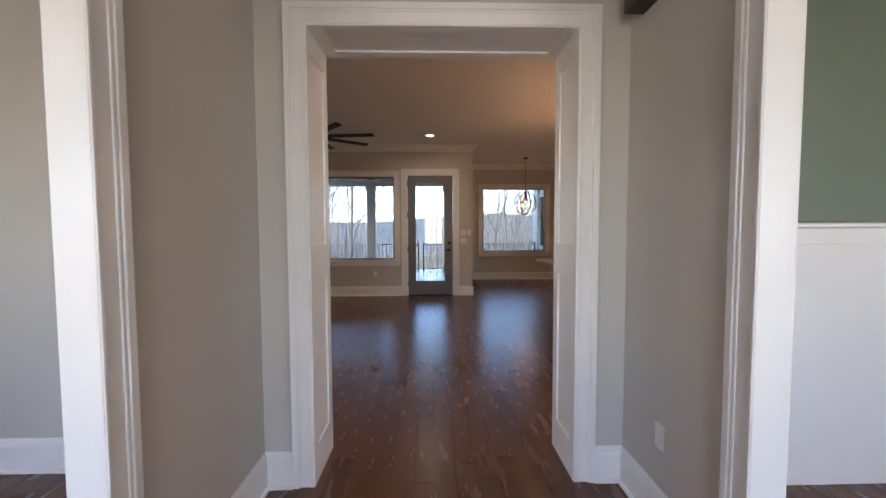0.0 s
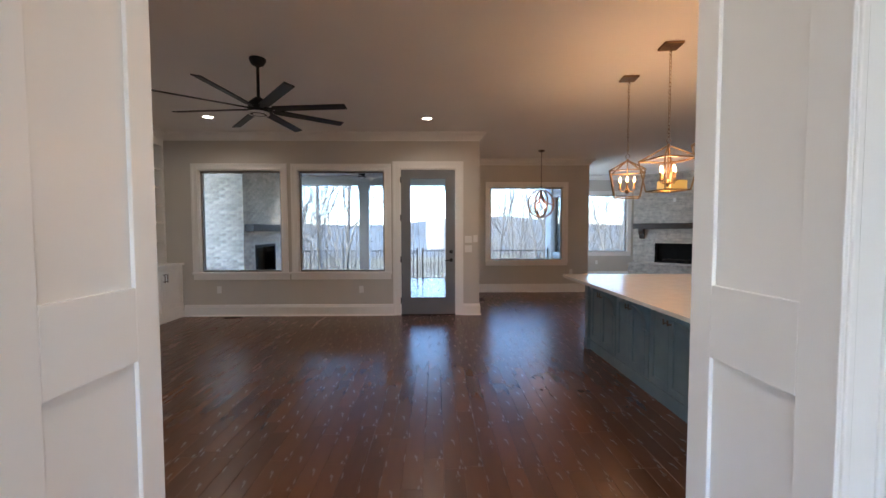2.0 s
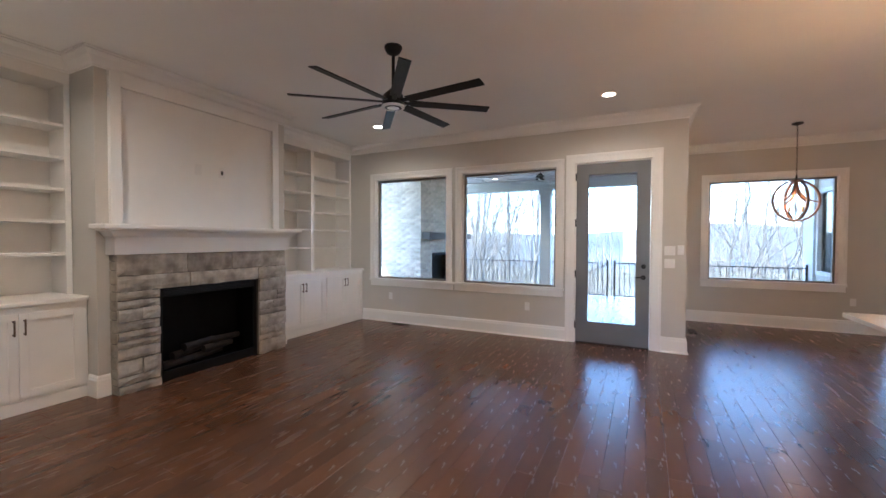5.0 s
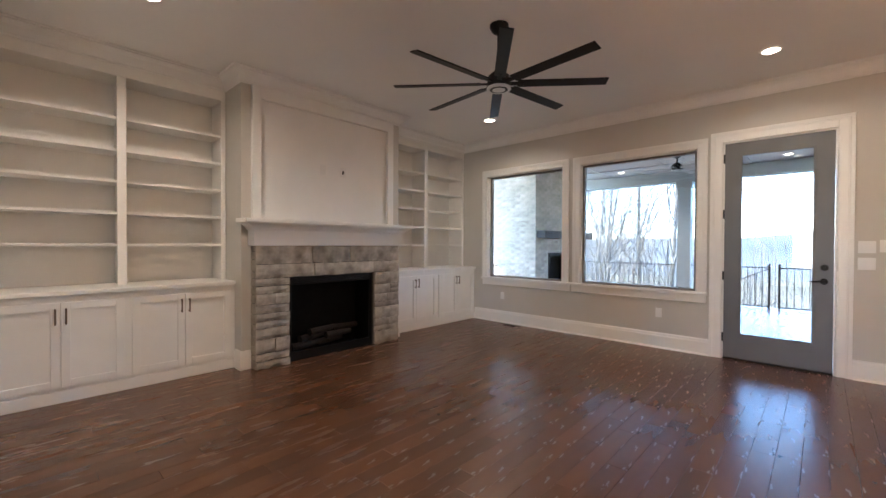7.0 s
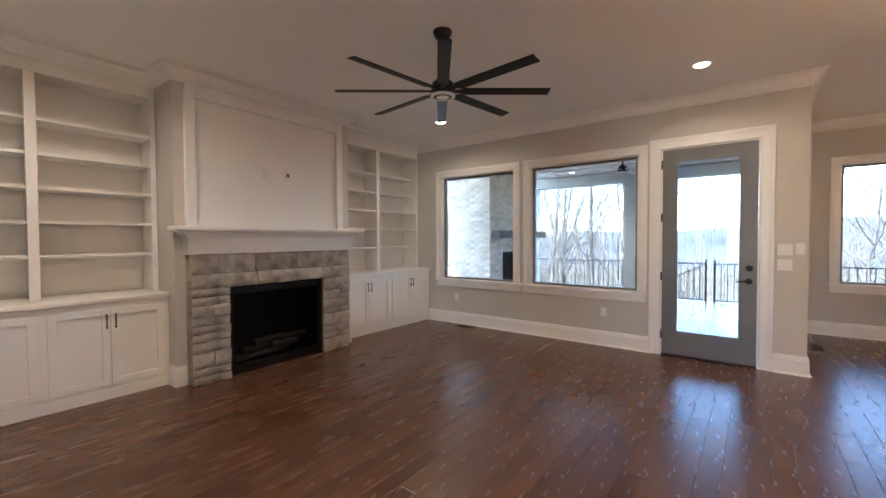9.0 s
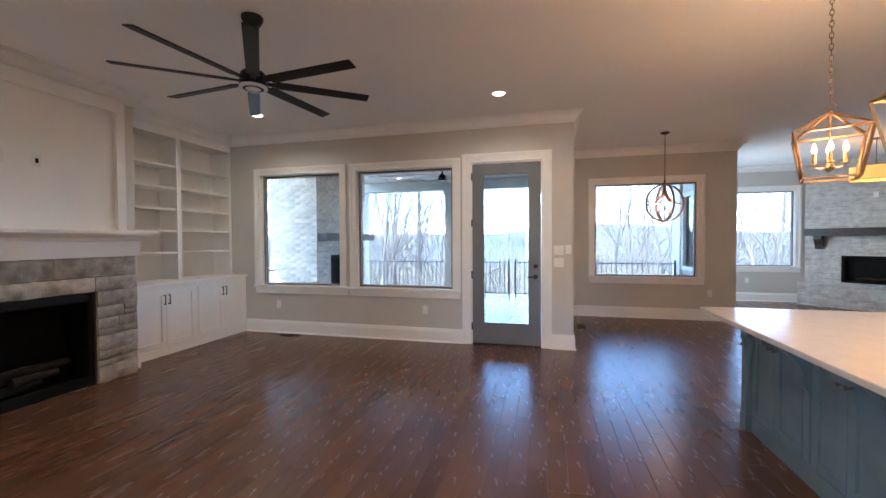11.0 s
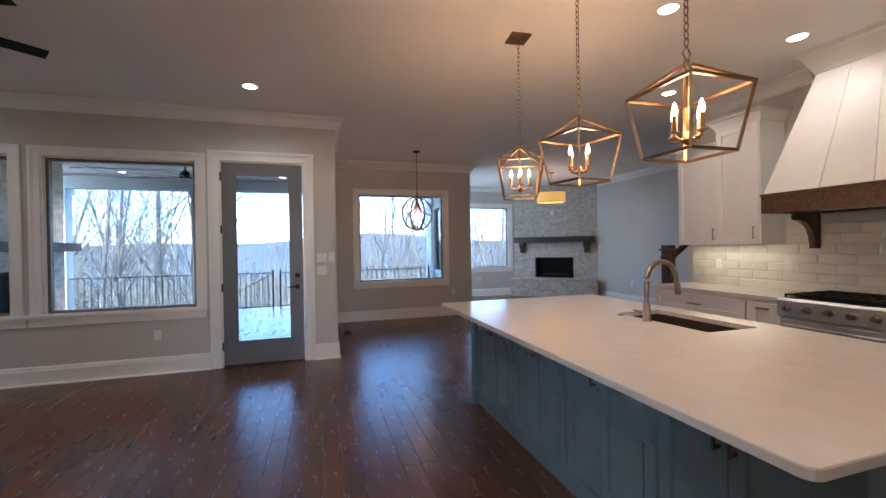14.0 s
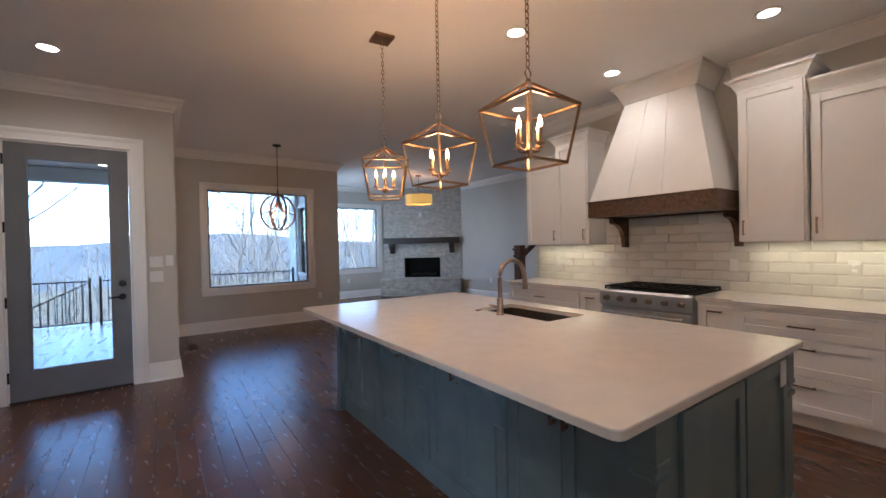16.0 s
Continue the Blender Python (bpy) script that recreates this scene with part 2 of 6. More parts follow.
def sweep(bm, profile, path, closed=False):
    """Extrudes a profile of (out, up) along a level path of (x, y, z) with mitred corners; out is to the path's right."""
    P = [Vector(p) for p in path]
    n, rings = len(P), []
    for i, p in enumerate(P):
        d0 = (P[i] - P[i - 1]).normalized() if (closed or i > 0) else None
        d1 = (P[(i + 1) % n] - P[i]).normalized() if (closed or i < n - 1) else None
        d0, d1 = d0 or d1, d1 or d0
        n0, n1 = Vector((d0.y, -d0.x, 0)), Vector((d1.y, -d1.x, 0))
        o = (n0 + n1)
        o = o / max(o.dot(n0), 0.2)
        rings.append([bm.verts.new(p + o * u + Vector((0, 0, w))) for u, w in profile])
    m = len(profile)
    for i in range(n if closed else n - 1):
        A, B = rings[i], rings[(i + 1) % n]
        for k in range(m):
            bm.faces.new((A[k], A[(k + 1) % m], B[(k + 1) % m], B[k]))
    if not closed:
        bm.faces.new(rings[0][::-1])
        bm.faces.new(rings[-1])


def lathe(bm, profile, c=(0, 0), seg=20):
    """Turns (radius, z) about the upright through c."""
    rings = [[bm.verts.new((c[0] + r * math.cos(2 * math.pi * k / seg), c[1] + r * math.sin(2 * math.pi * k / seg), z)) for k in range(seg)] for r, z in profile]
    for A, B in zip(rings, rings[1:]):
        for k in range(seg):
            bm.faces.new((A[k], A[(k + 1) % seg], B[(k + 1) % seg], B[k]))
    bm.faces.new(rings[0][::-1])
    bm.faces.new(rings[-1])


def plate(bm, outline, y0, y1):
    """Extrudes an outline of (x, z) from y0 to y1."""
    A = [bm.verts.new((x, y0, z)) for x, z in outline]
    B = [bm.verts.new((x, y1, z)) for x, z in outline]
    m = len(A)
    bm.faces.new(A)
    bm.faces.new(B[::-1])
    for k in range(m):
        bm.faces.new((A[k], B[k], B[(k + 1) % m], A[(k + 1) % m]))


def mesh_of(name, bm, material, smooth=False):
    bmesh.ops.recalc_face_normals(bm, faces=bm.faces)
    me = bpy.data.meshes.new(name)
    bm.to_mesh(me)
    bm.free()
    me.materials.append(material)
    if smooth:
        me.shade_smooth()
        me.set_sharp_from_angle(angle=radians(40))
    return me


def part(name, bm, material, parent, label="", smooth=False):
    ob = new(name, mesh_of(name, bm, material, smooth))
    ob.parent = parent
    return tagged(ob, label)


def thing(name, m, label, category, group="", kind=""):
    ob = new(name)
    ob.matrix_world = m
    ob.empty_display_size = 0.1
    return tagged(ob, label, category, group, kind)


def single(name, bm, material, label, category, group="", kind="", smooth=False, m=None):
    ob = new(name, mesh_of(name, bm, material, smooth))
    if m is not None:
        ob.matrix_world = m
    return tagged(ob, label, category, group, kind)


def structure(name, bm, material, label, category):
    return single(name, bm, material, label, category, kind="structure")


def cells(bm, a0, a1, z0, z1, openings, put):
    """Fills a wall's face a0..a1, z0..z1 with boxes round rectangular openings (a0, a1, z0, z1)."""
    As = sorted({a0, a1, *[v for o in openings for v in o[:2]]})
    for a, b in zip(As, As[1:]):
        mid = (a + b) / 2
        z = z0
        for o in sorted([o for o in openings if o[0] < mid < o[1]], key=lambda o: o[2]):
            if o[2] > z + 1e-6:
                put(bm, a, b, z, o[2])
            z = o[3]
        if z < z1 - 1e-6:
            put(bm, a, b, z, z1)


def wall_x(name, x0, x1, y0, y1, z0, z1, openings, material, label):
    """A wall that runs along x, between y0 and y1."""
    bm = bmesh.new()
    cells(bm, x0, x1, z0, z1, openings, lambda b, a, c, za, zb: box(b, a, c, y0, y1, za, zb))
    bmesh.ops.remove_doubles(bm, verts=bm.verts, dist=0.0005)
    return structure(name, bm, material, label, "wall")


def wall_y(name, x0, x1, y0, y1, z0, z1, openings, material, label):
    bm = bmesh.new()
    cells(bm, y0, y1, z0, z1, openings, lambda b, a, c, za, zb: box(b, x0, x1, a, c, za, zb))
    bmesh.ops.remove_doubles(bm, verts=bm.verts, dist=0.0005)
    return structure(name, bm, material, label, "wall")


# ---- structure ----
H = 3.056
wall_x("wall_study_north", -4.75, -1.0, 2.25, 2.43, 0, H, [], GREIGE, "greige painted wall of the front study")
wall_x("wall_entry", -1.0, 5.18, 2.06, 2.43, 0, H, [(-0.67, 0.78, 0, 2.445)], GREIGE, "greige painted wall between hall and living room")
wall_y("wall_west", -4.91, -4.75, 2.06, 8.36, 0, H, [], GREIGE, "greige painted wall behind the bookcases")
WIN1, WIN2, DOOR, NOOKW = (-3.86, -2.49, 0.73, 2.44), (-2.22, -0.77, 0.73, 2.44), (-0.52, 0.425, 0, 2.465), (1.33, 3.03, 0.735, 2.435)
wall_x("wall_north", -4.75, 0.815, 8.20, 8.36, 0, H, [WIN1, WIN2, DOOR], GREIGE, "greige painted wall with two windows and a glazed door")
wall_y("wall_nook_west", 0.655, 0.815, 8.36, 10.70, 0, H, [], GREIGE, "greige painted side wall of the breakfast nook")
wall_x("wall_nook_north", 0.655, 3.62, 10.70, 10.86, 0, H, [NOOKW], GREIGE, "greige painted nook wall with a picture window")
SIDEW = (11.5, 13.0, 0.735, 2.435)
wall_y("wall_far_west", 3.46, 3.62, 10.86, 13.4, 0, H, [SIDEW], GREIGE, "painted side wall of the keeping room")
FARW = (4.10, 5.82, 0.78, 2.49)
wall_x("wall_far_north", 3.46, 7.76, 13.4, 13.56, 0, H, [FARW], GREIGE, "greige painted keeping room wall with a window")
wall_y("wall_east", 7.60, 7.76, 2.06, 13.4, 0, H, [], GREIGE, "grey painted keeping room side wall")
wall_y("wall_kitchen", 5.18, 5.33, 2.06, 6.90, 0, H, [], GREIGE, "greige kitchen wall behind the cabinets")
wall_x("wall_south_east", 5.33, 7.60, 2.06, 2.2, 0, H, [], GREIGE, "plain wall closing the stair hall")
# unseen block added over the ceiling to keep sun off the porch
bm = bmesh.new()
box(bm, -6.4, 7.9, -3.5, 8.37, 3.25, 6.2)
structure("upper_storey", bm, EXTWHITE, "unseen upper storey block above the ceiling that shades the porch", "house")
# entry hall and the two front rooms
wall_y("wall_hall_west", -1.0, -0.916, -3.0, 2.06, 0, H, [(-0.55, 1.03, 0, 2.44)], GREIGE, "greige hall wall with a cased opening")
wall_y("wall_hall_east", 1.031, 1.12, -3.0, 2.06, 0, H, [(-0.4, 1.18, 0, 2.44)], GREIGE, "greige hall wall with a cased opening")
wall_x("wall_front", -5.0, 5.5, -3.16, -3.0, 0, H, [(-4.2, -2.4, 0.8, 2.4), (2.5, 4.3, 0.8, 2.4), (-0.35, 0.45, 0.6, 2.4)], GREIGE, "greige front wall behind the entry")
wall_y("wall_front_west", -5.0, -4.86, -3.0, 2.25, 0, H, [], GREIGE, "greige side wall of the front study")
wall_y("wall_front_east", 5.36, 5.5, -3.0, 2.06, 0, H, [], GREIGE, "side wall of the dining room")
bm = bmesh.new()
box(bm, 1.145, 5.36, 1.985, 2.056, 1.42, H)
structure("wall_dining_green", bm, GREEN, "sage green painted dining room wall above the wainscot", "wall")
bm = bmesh.new()
box(bm, 1.145, 5.36, 1.98, 2.056, 0, 1.30)
box(bm, 1.145, 5.36, 1.965, 2.056, 1.30, 1.385, 0.003)
box(bm, 1.145, 5.36, 1.94, 2.056, 1.388, 1.412, 0.006)
structure("wainscot", bm, WHITE, "white painted wainscot with a cap rail", "wainscot")
bm = bmesh.new()
box(bm, -5.0, 7.76, -3.16, 13.56, H, H + 0.14)
structure("ceiling", bm, CEIL, "smooth white painted ceiling", "ceiling")

BASEP = [(0, 0), (0.018, 0), (0.018, 0.15), (0.013, 0.165), (0.013, 0.178), (0.006, 0.195), (0, 0.195)]
SHOE = [(0.018, 0), (0.034, 0), (0.031, 0.012), (0.018, 0.02)]


def baseboard(path):
    bm = bmesh.new()
    sweep(bm, BASEP, path)
    sweep(bm, SHOE, path)
    return structure("baseboard", bm, WHITE, "tall white painted baseboard with shoe moulding", "baseboard")


baseboard([(-4.13, 8.199, 0), (-0.64, 8.199, 0)])
baseboard([(0.545, 8.199, 0), (0.816, 8.199, 0), (0.816, 10.699, 0), (3.621, 10.699, 0), (3.621, 13.399, 0), (5.95, 13.399, 0)])
baseboard([(7.599, 11.6, 0), (7.599, 7.2, 0)])
baseboard([(-0.915, 1.165, 0), (-0.915, 2.059, 0), (-0.76, 2.059, 0)])
baseboard([(0.87, 2.059, 0), (1.030, 2.059, 0), (1.030, 1.32, 0)])
baseboard([(-4.86, 2.249, 0), (-1.001, 2.249, 0)])
baseboard([(-0.76, 2.431, 0), (-4.13, 2.431, 0)])
baseboard([(4.55, 2.431, 0), (0.87, 2.431, 0)])

CROWNP = [(0, -0.135), (0.012, -0.135), (0.012, -0.118), (0.03, -0.10), (0.055, -0.055), (0.095, -0.028), (0.095, -0.014), (0.11, -0.014), (0.11, 0), (0, 0)]


def crown(path):
    bm = bmesh.new()
    sweep(bm, CROWNP, [(x, y, H - 0.0005) for x, y in path])
    return structure("trim", bm, WHITE, "white painted crown moulding along the ceiling", "crown moulding")


crown([(-4.40, 8.199), (0.816, 8.199), (0.816, 10.699), (3.621, 10.699), (3.621, 13.399), (5.99, 13.399)])
crown([(7.599, 11.77), (7.599, 2.21)])
crown([(5.179, 6.901), (5.179, 5.5)])
crown([(5.179, 4.4), (5.179, 2.431), (-4.40, 2.431)])
crown([(5.332, 2.21), (5.332, 6.901), (5.179, 6.901)])
crown([(-0.915, -2.9), (-0.915, 2.059), (1.030, 2.059), (1.030, -2.9)])
crown([(-4.399, 2.431), (-4.399, 4.214), (-3.984, 4.214), (-3.984, 6.301), (-4.399, 6.301), (-4.399, 8.199)])


def casing(bm, a0, a1, z0, z1, put, w=0.10, sill=False):
    """Door or window casing round a0..a1, z0..z1; put(a, b, za, zb, out) adds a board that stands out so far."""
    zb = z0 if z0 > 0.1 else 0
    for s, e in ((a0, -1), (a1, 1)):
        put(*sorted((s, s + e * w)), zb, z1 + w, 0.016)
        put(*sorted((s + e * (w - 0.028), s + e * (w + 0.004))), zb, z1 + w + 0.004, 0.028)
        put(*sorted((s + e * 0.002, s + e * 0.016)), zb, z1 + 0.012, 0.021)
        put(*sorted((s + e * (w - 0.042), s + e * (w - 0.028))), zb, z1 + w - 0.028, 0.022)
    put(a0, a1, z1, z1 + w, 0.016)
    put(a0 - w, a1 + w, z1 + w - 0.028, z1 + w + 0.004, 0.0285)
    put(a0, a1, z1 + 0.002, z1 + 0.016, 0.0213)
    put(a0 - w + 0.03, a1 + w - 0.03, z1 + w - 0.042, z1 + w - 0.028, 0.0223)


def casing_obj(name, axis, at, side, a0, a1, z0, z1, parent=None, w=0.10):
    bm = bmesh.new()

    def put(a, b, za, zb, out):
        if axis == "x":
            box(bm, a, b, *sorted((at, at + side * out)), za, zb, 0.003)
        else:
            box(bm, *sorted((at, at + side * out)), a, b, za, zb, 0.003)

    casing(bm, a0, a1, z0, z1, put, w)
    if parent:
        return part(name, bm, WHITE, parent)
    return structure(name, bm, WHITE, "white painted moulded door casing", "casing")


def window(name, x0, x1, z0, z1, y, label, wall_t=0.16, apron=True, left_apron=0.11, right_apron=0.11):
    w = thing(name, pose(0, 0, 0), label, "window", kind="structure")
    casing_obj("window_casing", "x", y - 0.0005, -1, x0, x1, z0, z1, w)
    bm = bmesh.new()
    for a, b, c, d in ((x0, x0 + 0.012, z0, z1), (x1 - 0.012, x1, z0, z1), (x0 + 0.012, x1 - 0.012, z1 - 0.012, z1), (x0 + 0.012, x1 - 0.012, z0, z0 + 0.012)):
        box(bm, a, b, y + 0.001, y + 0.085, c, d)
    part("window_lining", bm, WHITE, w)
    bm = bmesh.new()
    f = 0.04
    for a, b, c, d in ((x0 + 0.013, x0 + f, z0 + 0.013, z1 - 0.013), (x1 - f, x1 - 0.013, z0 + 0.013, z1 - 0.013), (x0 + f, x1 - f, z1 - f, z1 - 0.013), (x0 + f, x1 - f, z0 + 0.013, z0 + f)):
        box(bm, a, b, y + 0.055, y + 0.12, c, d, 0.004)
    part("window_frame", bm, BRONZEFRAME, w, "dark bronze window frame")
    bm = bmesh.new()
    box(bm, x0 + f - 0.005, x1 - f + 0.005, y + 0.085, y + 0.091, z0 + f - 0.005, z1 - f + 0.005)
    p = part("pane", bm, GLASS, w, "window pane tinted to dim the outdoors")
    p.visible_shadow = False
    if apron:
        bm = bmesh.new()
        box(bm, x0 - left_apron, x1 + right_apron, y - 0.045, y + 0.054, z0 - 0.026, z0 + 0.0125, 0.006)
        part("window_sill", bm, WHITE, w)
        bm = bmesh.new()
        box(bm, x0 - left_apron + 0.012, x1 + right_apron - 0.012, y - 0.019, y - 0.0005, z0 - 0.115, z0 - 0.0265, 0.005)
        part("window_apron", bm, WHITE, w)
    return w


window("window_1", *WIN1, 8.20, "white cased fixed window onto the covered porch", right_apron=0.134)
window("window_2", *WIN2, 8.20, "white cased fixed window beside the glazed door", left_apron=0.134)
window("window_3", *NOOKW, 10.70, "white cased picture window in the breakfast nook")
window("window_4", *FARW, 13.40, "white cased window beside the corner fireplace")
# side window of the keeping room, seen from outside
w5 = thing("window_5", pose(0, 0, 0), "white trimmed side window with dark glass", "window", kind="structure")
bm = bmesh.new()
for a, b, c, d in ((11.5, 11.58, 0.735, 2.435), (12.92, 13.0, 0.735, 2.435), (11.58, 12.92, 2.355, 2.435), (11.58, 12.92, 0.735, 0.815)):
    box(bm, 3.44, 3.56, a, b, c, d, 0.004)
part("window_frame", bm, EXTWHITE, w5)
bm = bmesh.new()
box(bm, 3.50, 3.506, 11.575, 12.925, 0.81, 2.36)
part("pane", bm, GLASS, w5).visible_shadow = False

# glazed back door
d = thing("door_1", pose(0, 0, 0), "grey painted full-glass back door, closed", "door", kind="structure")
casing_obj("door_casing", "x", 8.1995, -1, -0.52, 0.425, 0, 2.465, d, 0.115)
bm = bmesh.new()
box(bm, -0.519, -0.504, 8.2005, 8.35, 0.0, 2.464)
box(bm, 0.409, 0.424, 8.2005, 8.35, 0.0, 2.464)
box(bm, -0.504, 0.409, 8.2005, 8.35, 2.449, 2.464)
part("door_frame", bm, WHITE, d)
gx0, gx1, gz0, gz1 = -0.345, 0.25, 0.30, 2.30
bm = bmesh.new()
cells(bm, -0.501, 0.406, 0.022, 2.447, [(gx0, gx1, gz0, gz1)], lambda b, a, c, za, zb: box(b, a, c, 8.205, 8.250, za, zb))
bmesh.ops.remove_doubles(bm, verts=bm.verts, dist=0.0005)
leaf = part("door_leaf", bm, DOORGREY, d, "grey painted door leaf")
bm = bmesh.new()
for a, b, c, e in ((gx0 - 0.022, gx0 + 0.004, gz0 - 0.022, gz1 + 0.022), (gx1 - 0.004, gx1 + 0.022, gz0 - 0.022, gz1 + 0.022), (gx0 + 0.004, gx1 - 0.004, gz1 - 0.004, gz1 + 0.022), (gx0 + 0.004, gx1 - 0.004, gz0 - 0.022, gz0 + 0.004)):
    box(bm, a, b, 8.198, 8.2045, c, e, 0.003)
part("glass_bead", bm, DOORGREY, d)
bm = bmesh.new()
box(bm, gx0 - 0.003, gx1 + 0.003, 8.224, 8.231, gz0 - 0.003, gz1 + 0.003)
part("pane", bm, GLASS, d, "door glass tinted to dim the outdoors").visible_shadow = False
bm = bmesh.new()
box(bm, -0.504, 0.409, 8.185, 8.36, 0.001, 0.02, 0.004)
part("threshold", bm, BLACK, d, "dark metal threshold")
for hz in (0.25, 0.95, 1.65, 2.28):
    bm = bmesh.new()
    rod(bm, (-0.508, 8.196, hz - 0.05), (-0.508, 8.196, hz + 0.05), 0.008)
    part("hinge", bm, BLACK, d, "black hinge")
bm = bmesh.new()
rod(bm, (0.335, 8.204, 0.935), (0.335, 8.180, 0.935), 0.033, 0.030, 18)
rod(bm, (0.335, 8.18, 0.935), (0.335, 8.150, 0.935), 0.011)
tube(bm, [(0.345, 8.152, 0.935), (0.30, 8.150, 0.937), (0.225, 8.153, 0.930)], [0.011, 0.010, 0.008])
part("door_handle", bm, BLACK, d, "black lever handle", True)
bm = bmesh.new()
rod(bm, (0.338, 8.204, 1.075), (0.338, 8.182, 1.075), 0.033, 0.028, 18)
box(bm, 0.332, 0.344, 8.165, 8.184, 1.052, 1.098, 0.003)
part("deadbolt", bm, BLACK, d, "black deadbolt")

# cased and panelled opening from the hall
op = thing("doorway", pose(0, 0, 0), "white panelled cased opening into the living room", "doorway", kind="structure")
casing_obj("hall_casing", "x", 2.0595, -1, -0.652, 0.762, 0, 2.428, op, 0.105)
casing_obj("room_casing", "x", 2.4305, 1, -0.652, 0.762, 0, 2.428, op, 0.105)
for side, xs in ((1, -0.67), (-1, 0.78)):
    bm = bmesh.new()
    a, b = sorted((xs + side * 0.0005, xs + side * 0.013))
    box(bm, a, b, 2.045, 2.445, 0, 2.428)
    for ya, yb, za, zb in ((2.045, 2.125, 0, 2.428), (2.365, 2.445, 0, 2.428), (2.125, 2.365, 0, 0.20), (2.125, 2.365, 1.12, 1.30), (2.125, 2.365, 2.31, 2.428)):
        c, e = sorted((xs + side * 0.013, xs + side * 0.024))
        box(bm, c, e, ya, yb, za, zb, 0.002)
    part("jamb", bm, WHITE, op)
bm = bmesh.new()
box(bm, -0.646, 0.756, 2.045, 2.445, 2.437, 2.4445)
for xa, xb, ya, yb in ((-0.646, -0.57, 2.045, 2.445), (0.68, 0.756, 2.045, 2.445), (-0.57, 0.68, 2.045, 2.125), (-0.57, 0.68, 2.365, 2.445)):
    box(bm, xa, xb, ya, yb, 2.425, 2.437, 0.002)
part("head_jamb", bm, WHITE, op)

# hall openings to the front rooms
for nm, wx0, wx1, oa, ob2, s in (("study_opening", -1.0, -0.916, -0.55, 1.03, 1), ("dining_opening", 1.031, 1.12, -0.4, 1.18, -1)):
    o = thing(nm, pose(0, 0, 0), "white cased opening to a front room", "doorway", kind="structure")
    near, far = (wx1, wx0) if s > 0 else (wx0, wx1)
    casing_obj("hall_casing", "y", near + s * 0.0005, s, oa + 0.018, ob2 - 0.018, 0, 2.42, o, 0.115)
    if s < 0:
        casing_obj("room_casing", "y", far - s * 0.0005, -s, oa + 0.018, ob2 - 0.018, 0, 2.42, o, 0.115)
    bm = bmesh.new()
    box(bm, wx0 - 0.01, wx1 + 0.01, oa + 0.0005, oa + 0.018, 0, 2.42)
    box(bm, wx0 - 0.01, wx1 + 0.01, ob2 - 0.018, ob2 - 0.0005, 0, 2.42)
    box(bm, wx0 - 0.01, wx1 + 0.01, oa + 0.018, ob2 - 0.018, 2.42, 2.4395)
    part("jamb", bm, WHITE, o)
# dark wooden beam end in the hall
bm = bmesh.new()
box(bm, 0.93, 1.0305, 1.55, 1.93, 2.43, 2.62, 0.006)
single("wall_bracket", bm, DARKWOOD, "dark stained wooden bracket high on the hall wall", "bracket")


def shaker(bm, x0, x1, z0, z1, y=0.0, t=0.02, w=0.058):
    """A shaker front that stands out from y to y - t."""
    for a, b, c, e in ((x0, x0 + w, z0, z1), (x1 - w, x1, z0, z1), (x0 + w, x1 - w, z1 - w, z1), (x0 + w, x1 - w, z0, z0 + w)):
        box(bm, a, b, y - t, y - 0.0005, c, e, 0.0018)
    box(bm, x0 + w - 0.004, x1 - w + 0.004, y - 0.006, y - 0.001, z0 + w - 0.004, z1 - w + 0.004)


def pull(parent, x, y, z, vertical=True, length=0.13, material=None):
    bm = bmesh.new()
    h = length / 2
    if vertical:
        box(bm, x - 0.006, x + 0.006, y - 0.034, y - 0.024, z - h, z + h, 0.003)
        for s in (-1, 1):
            box(bm, x - 0.005, x + 0.005, y - 0.025, y, z + s * (h - 0.012) - 0.006, z + s * (h - 0.012) + 0.006)
    else:
        box(bm, x - h, x + h, y - 0.034, y - 0.024, z - 0.006, z + 0.006, 0.003)
        for s in (-1, 1):
            box(bm, x + s * (h - 0.012) - 0.006, x + s * (h - 0.012) + 0.006, y - 0.025, y, z - 0.005, z + 0.005)
    return part("handle", bm, material or PULL, parent, "bronze bar pull")


def door_front(parent, x0, x1, z0, z1, material, handle=None, y=0.0, name="door", hl=0.13, hmat=None):
    bm = bmesh.new()
    shaker(bm, x0, x1, z0, z1, y)
    dd = part(name, bm, material, parent)
    if handle:
        kind, hx, hz = handle
        pull(dd, hx, y - 0.02, hz, kind == "v", hl, hmat)
    return dd


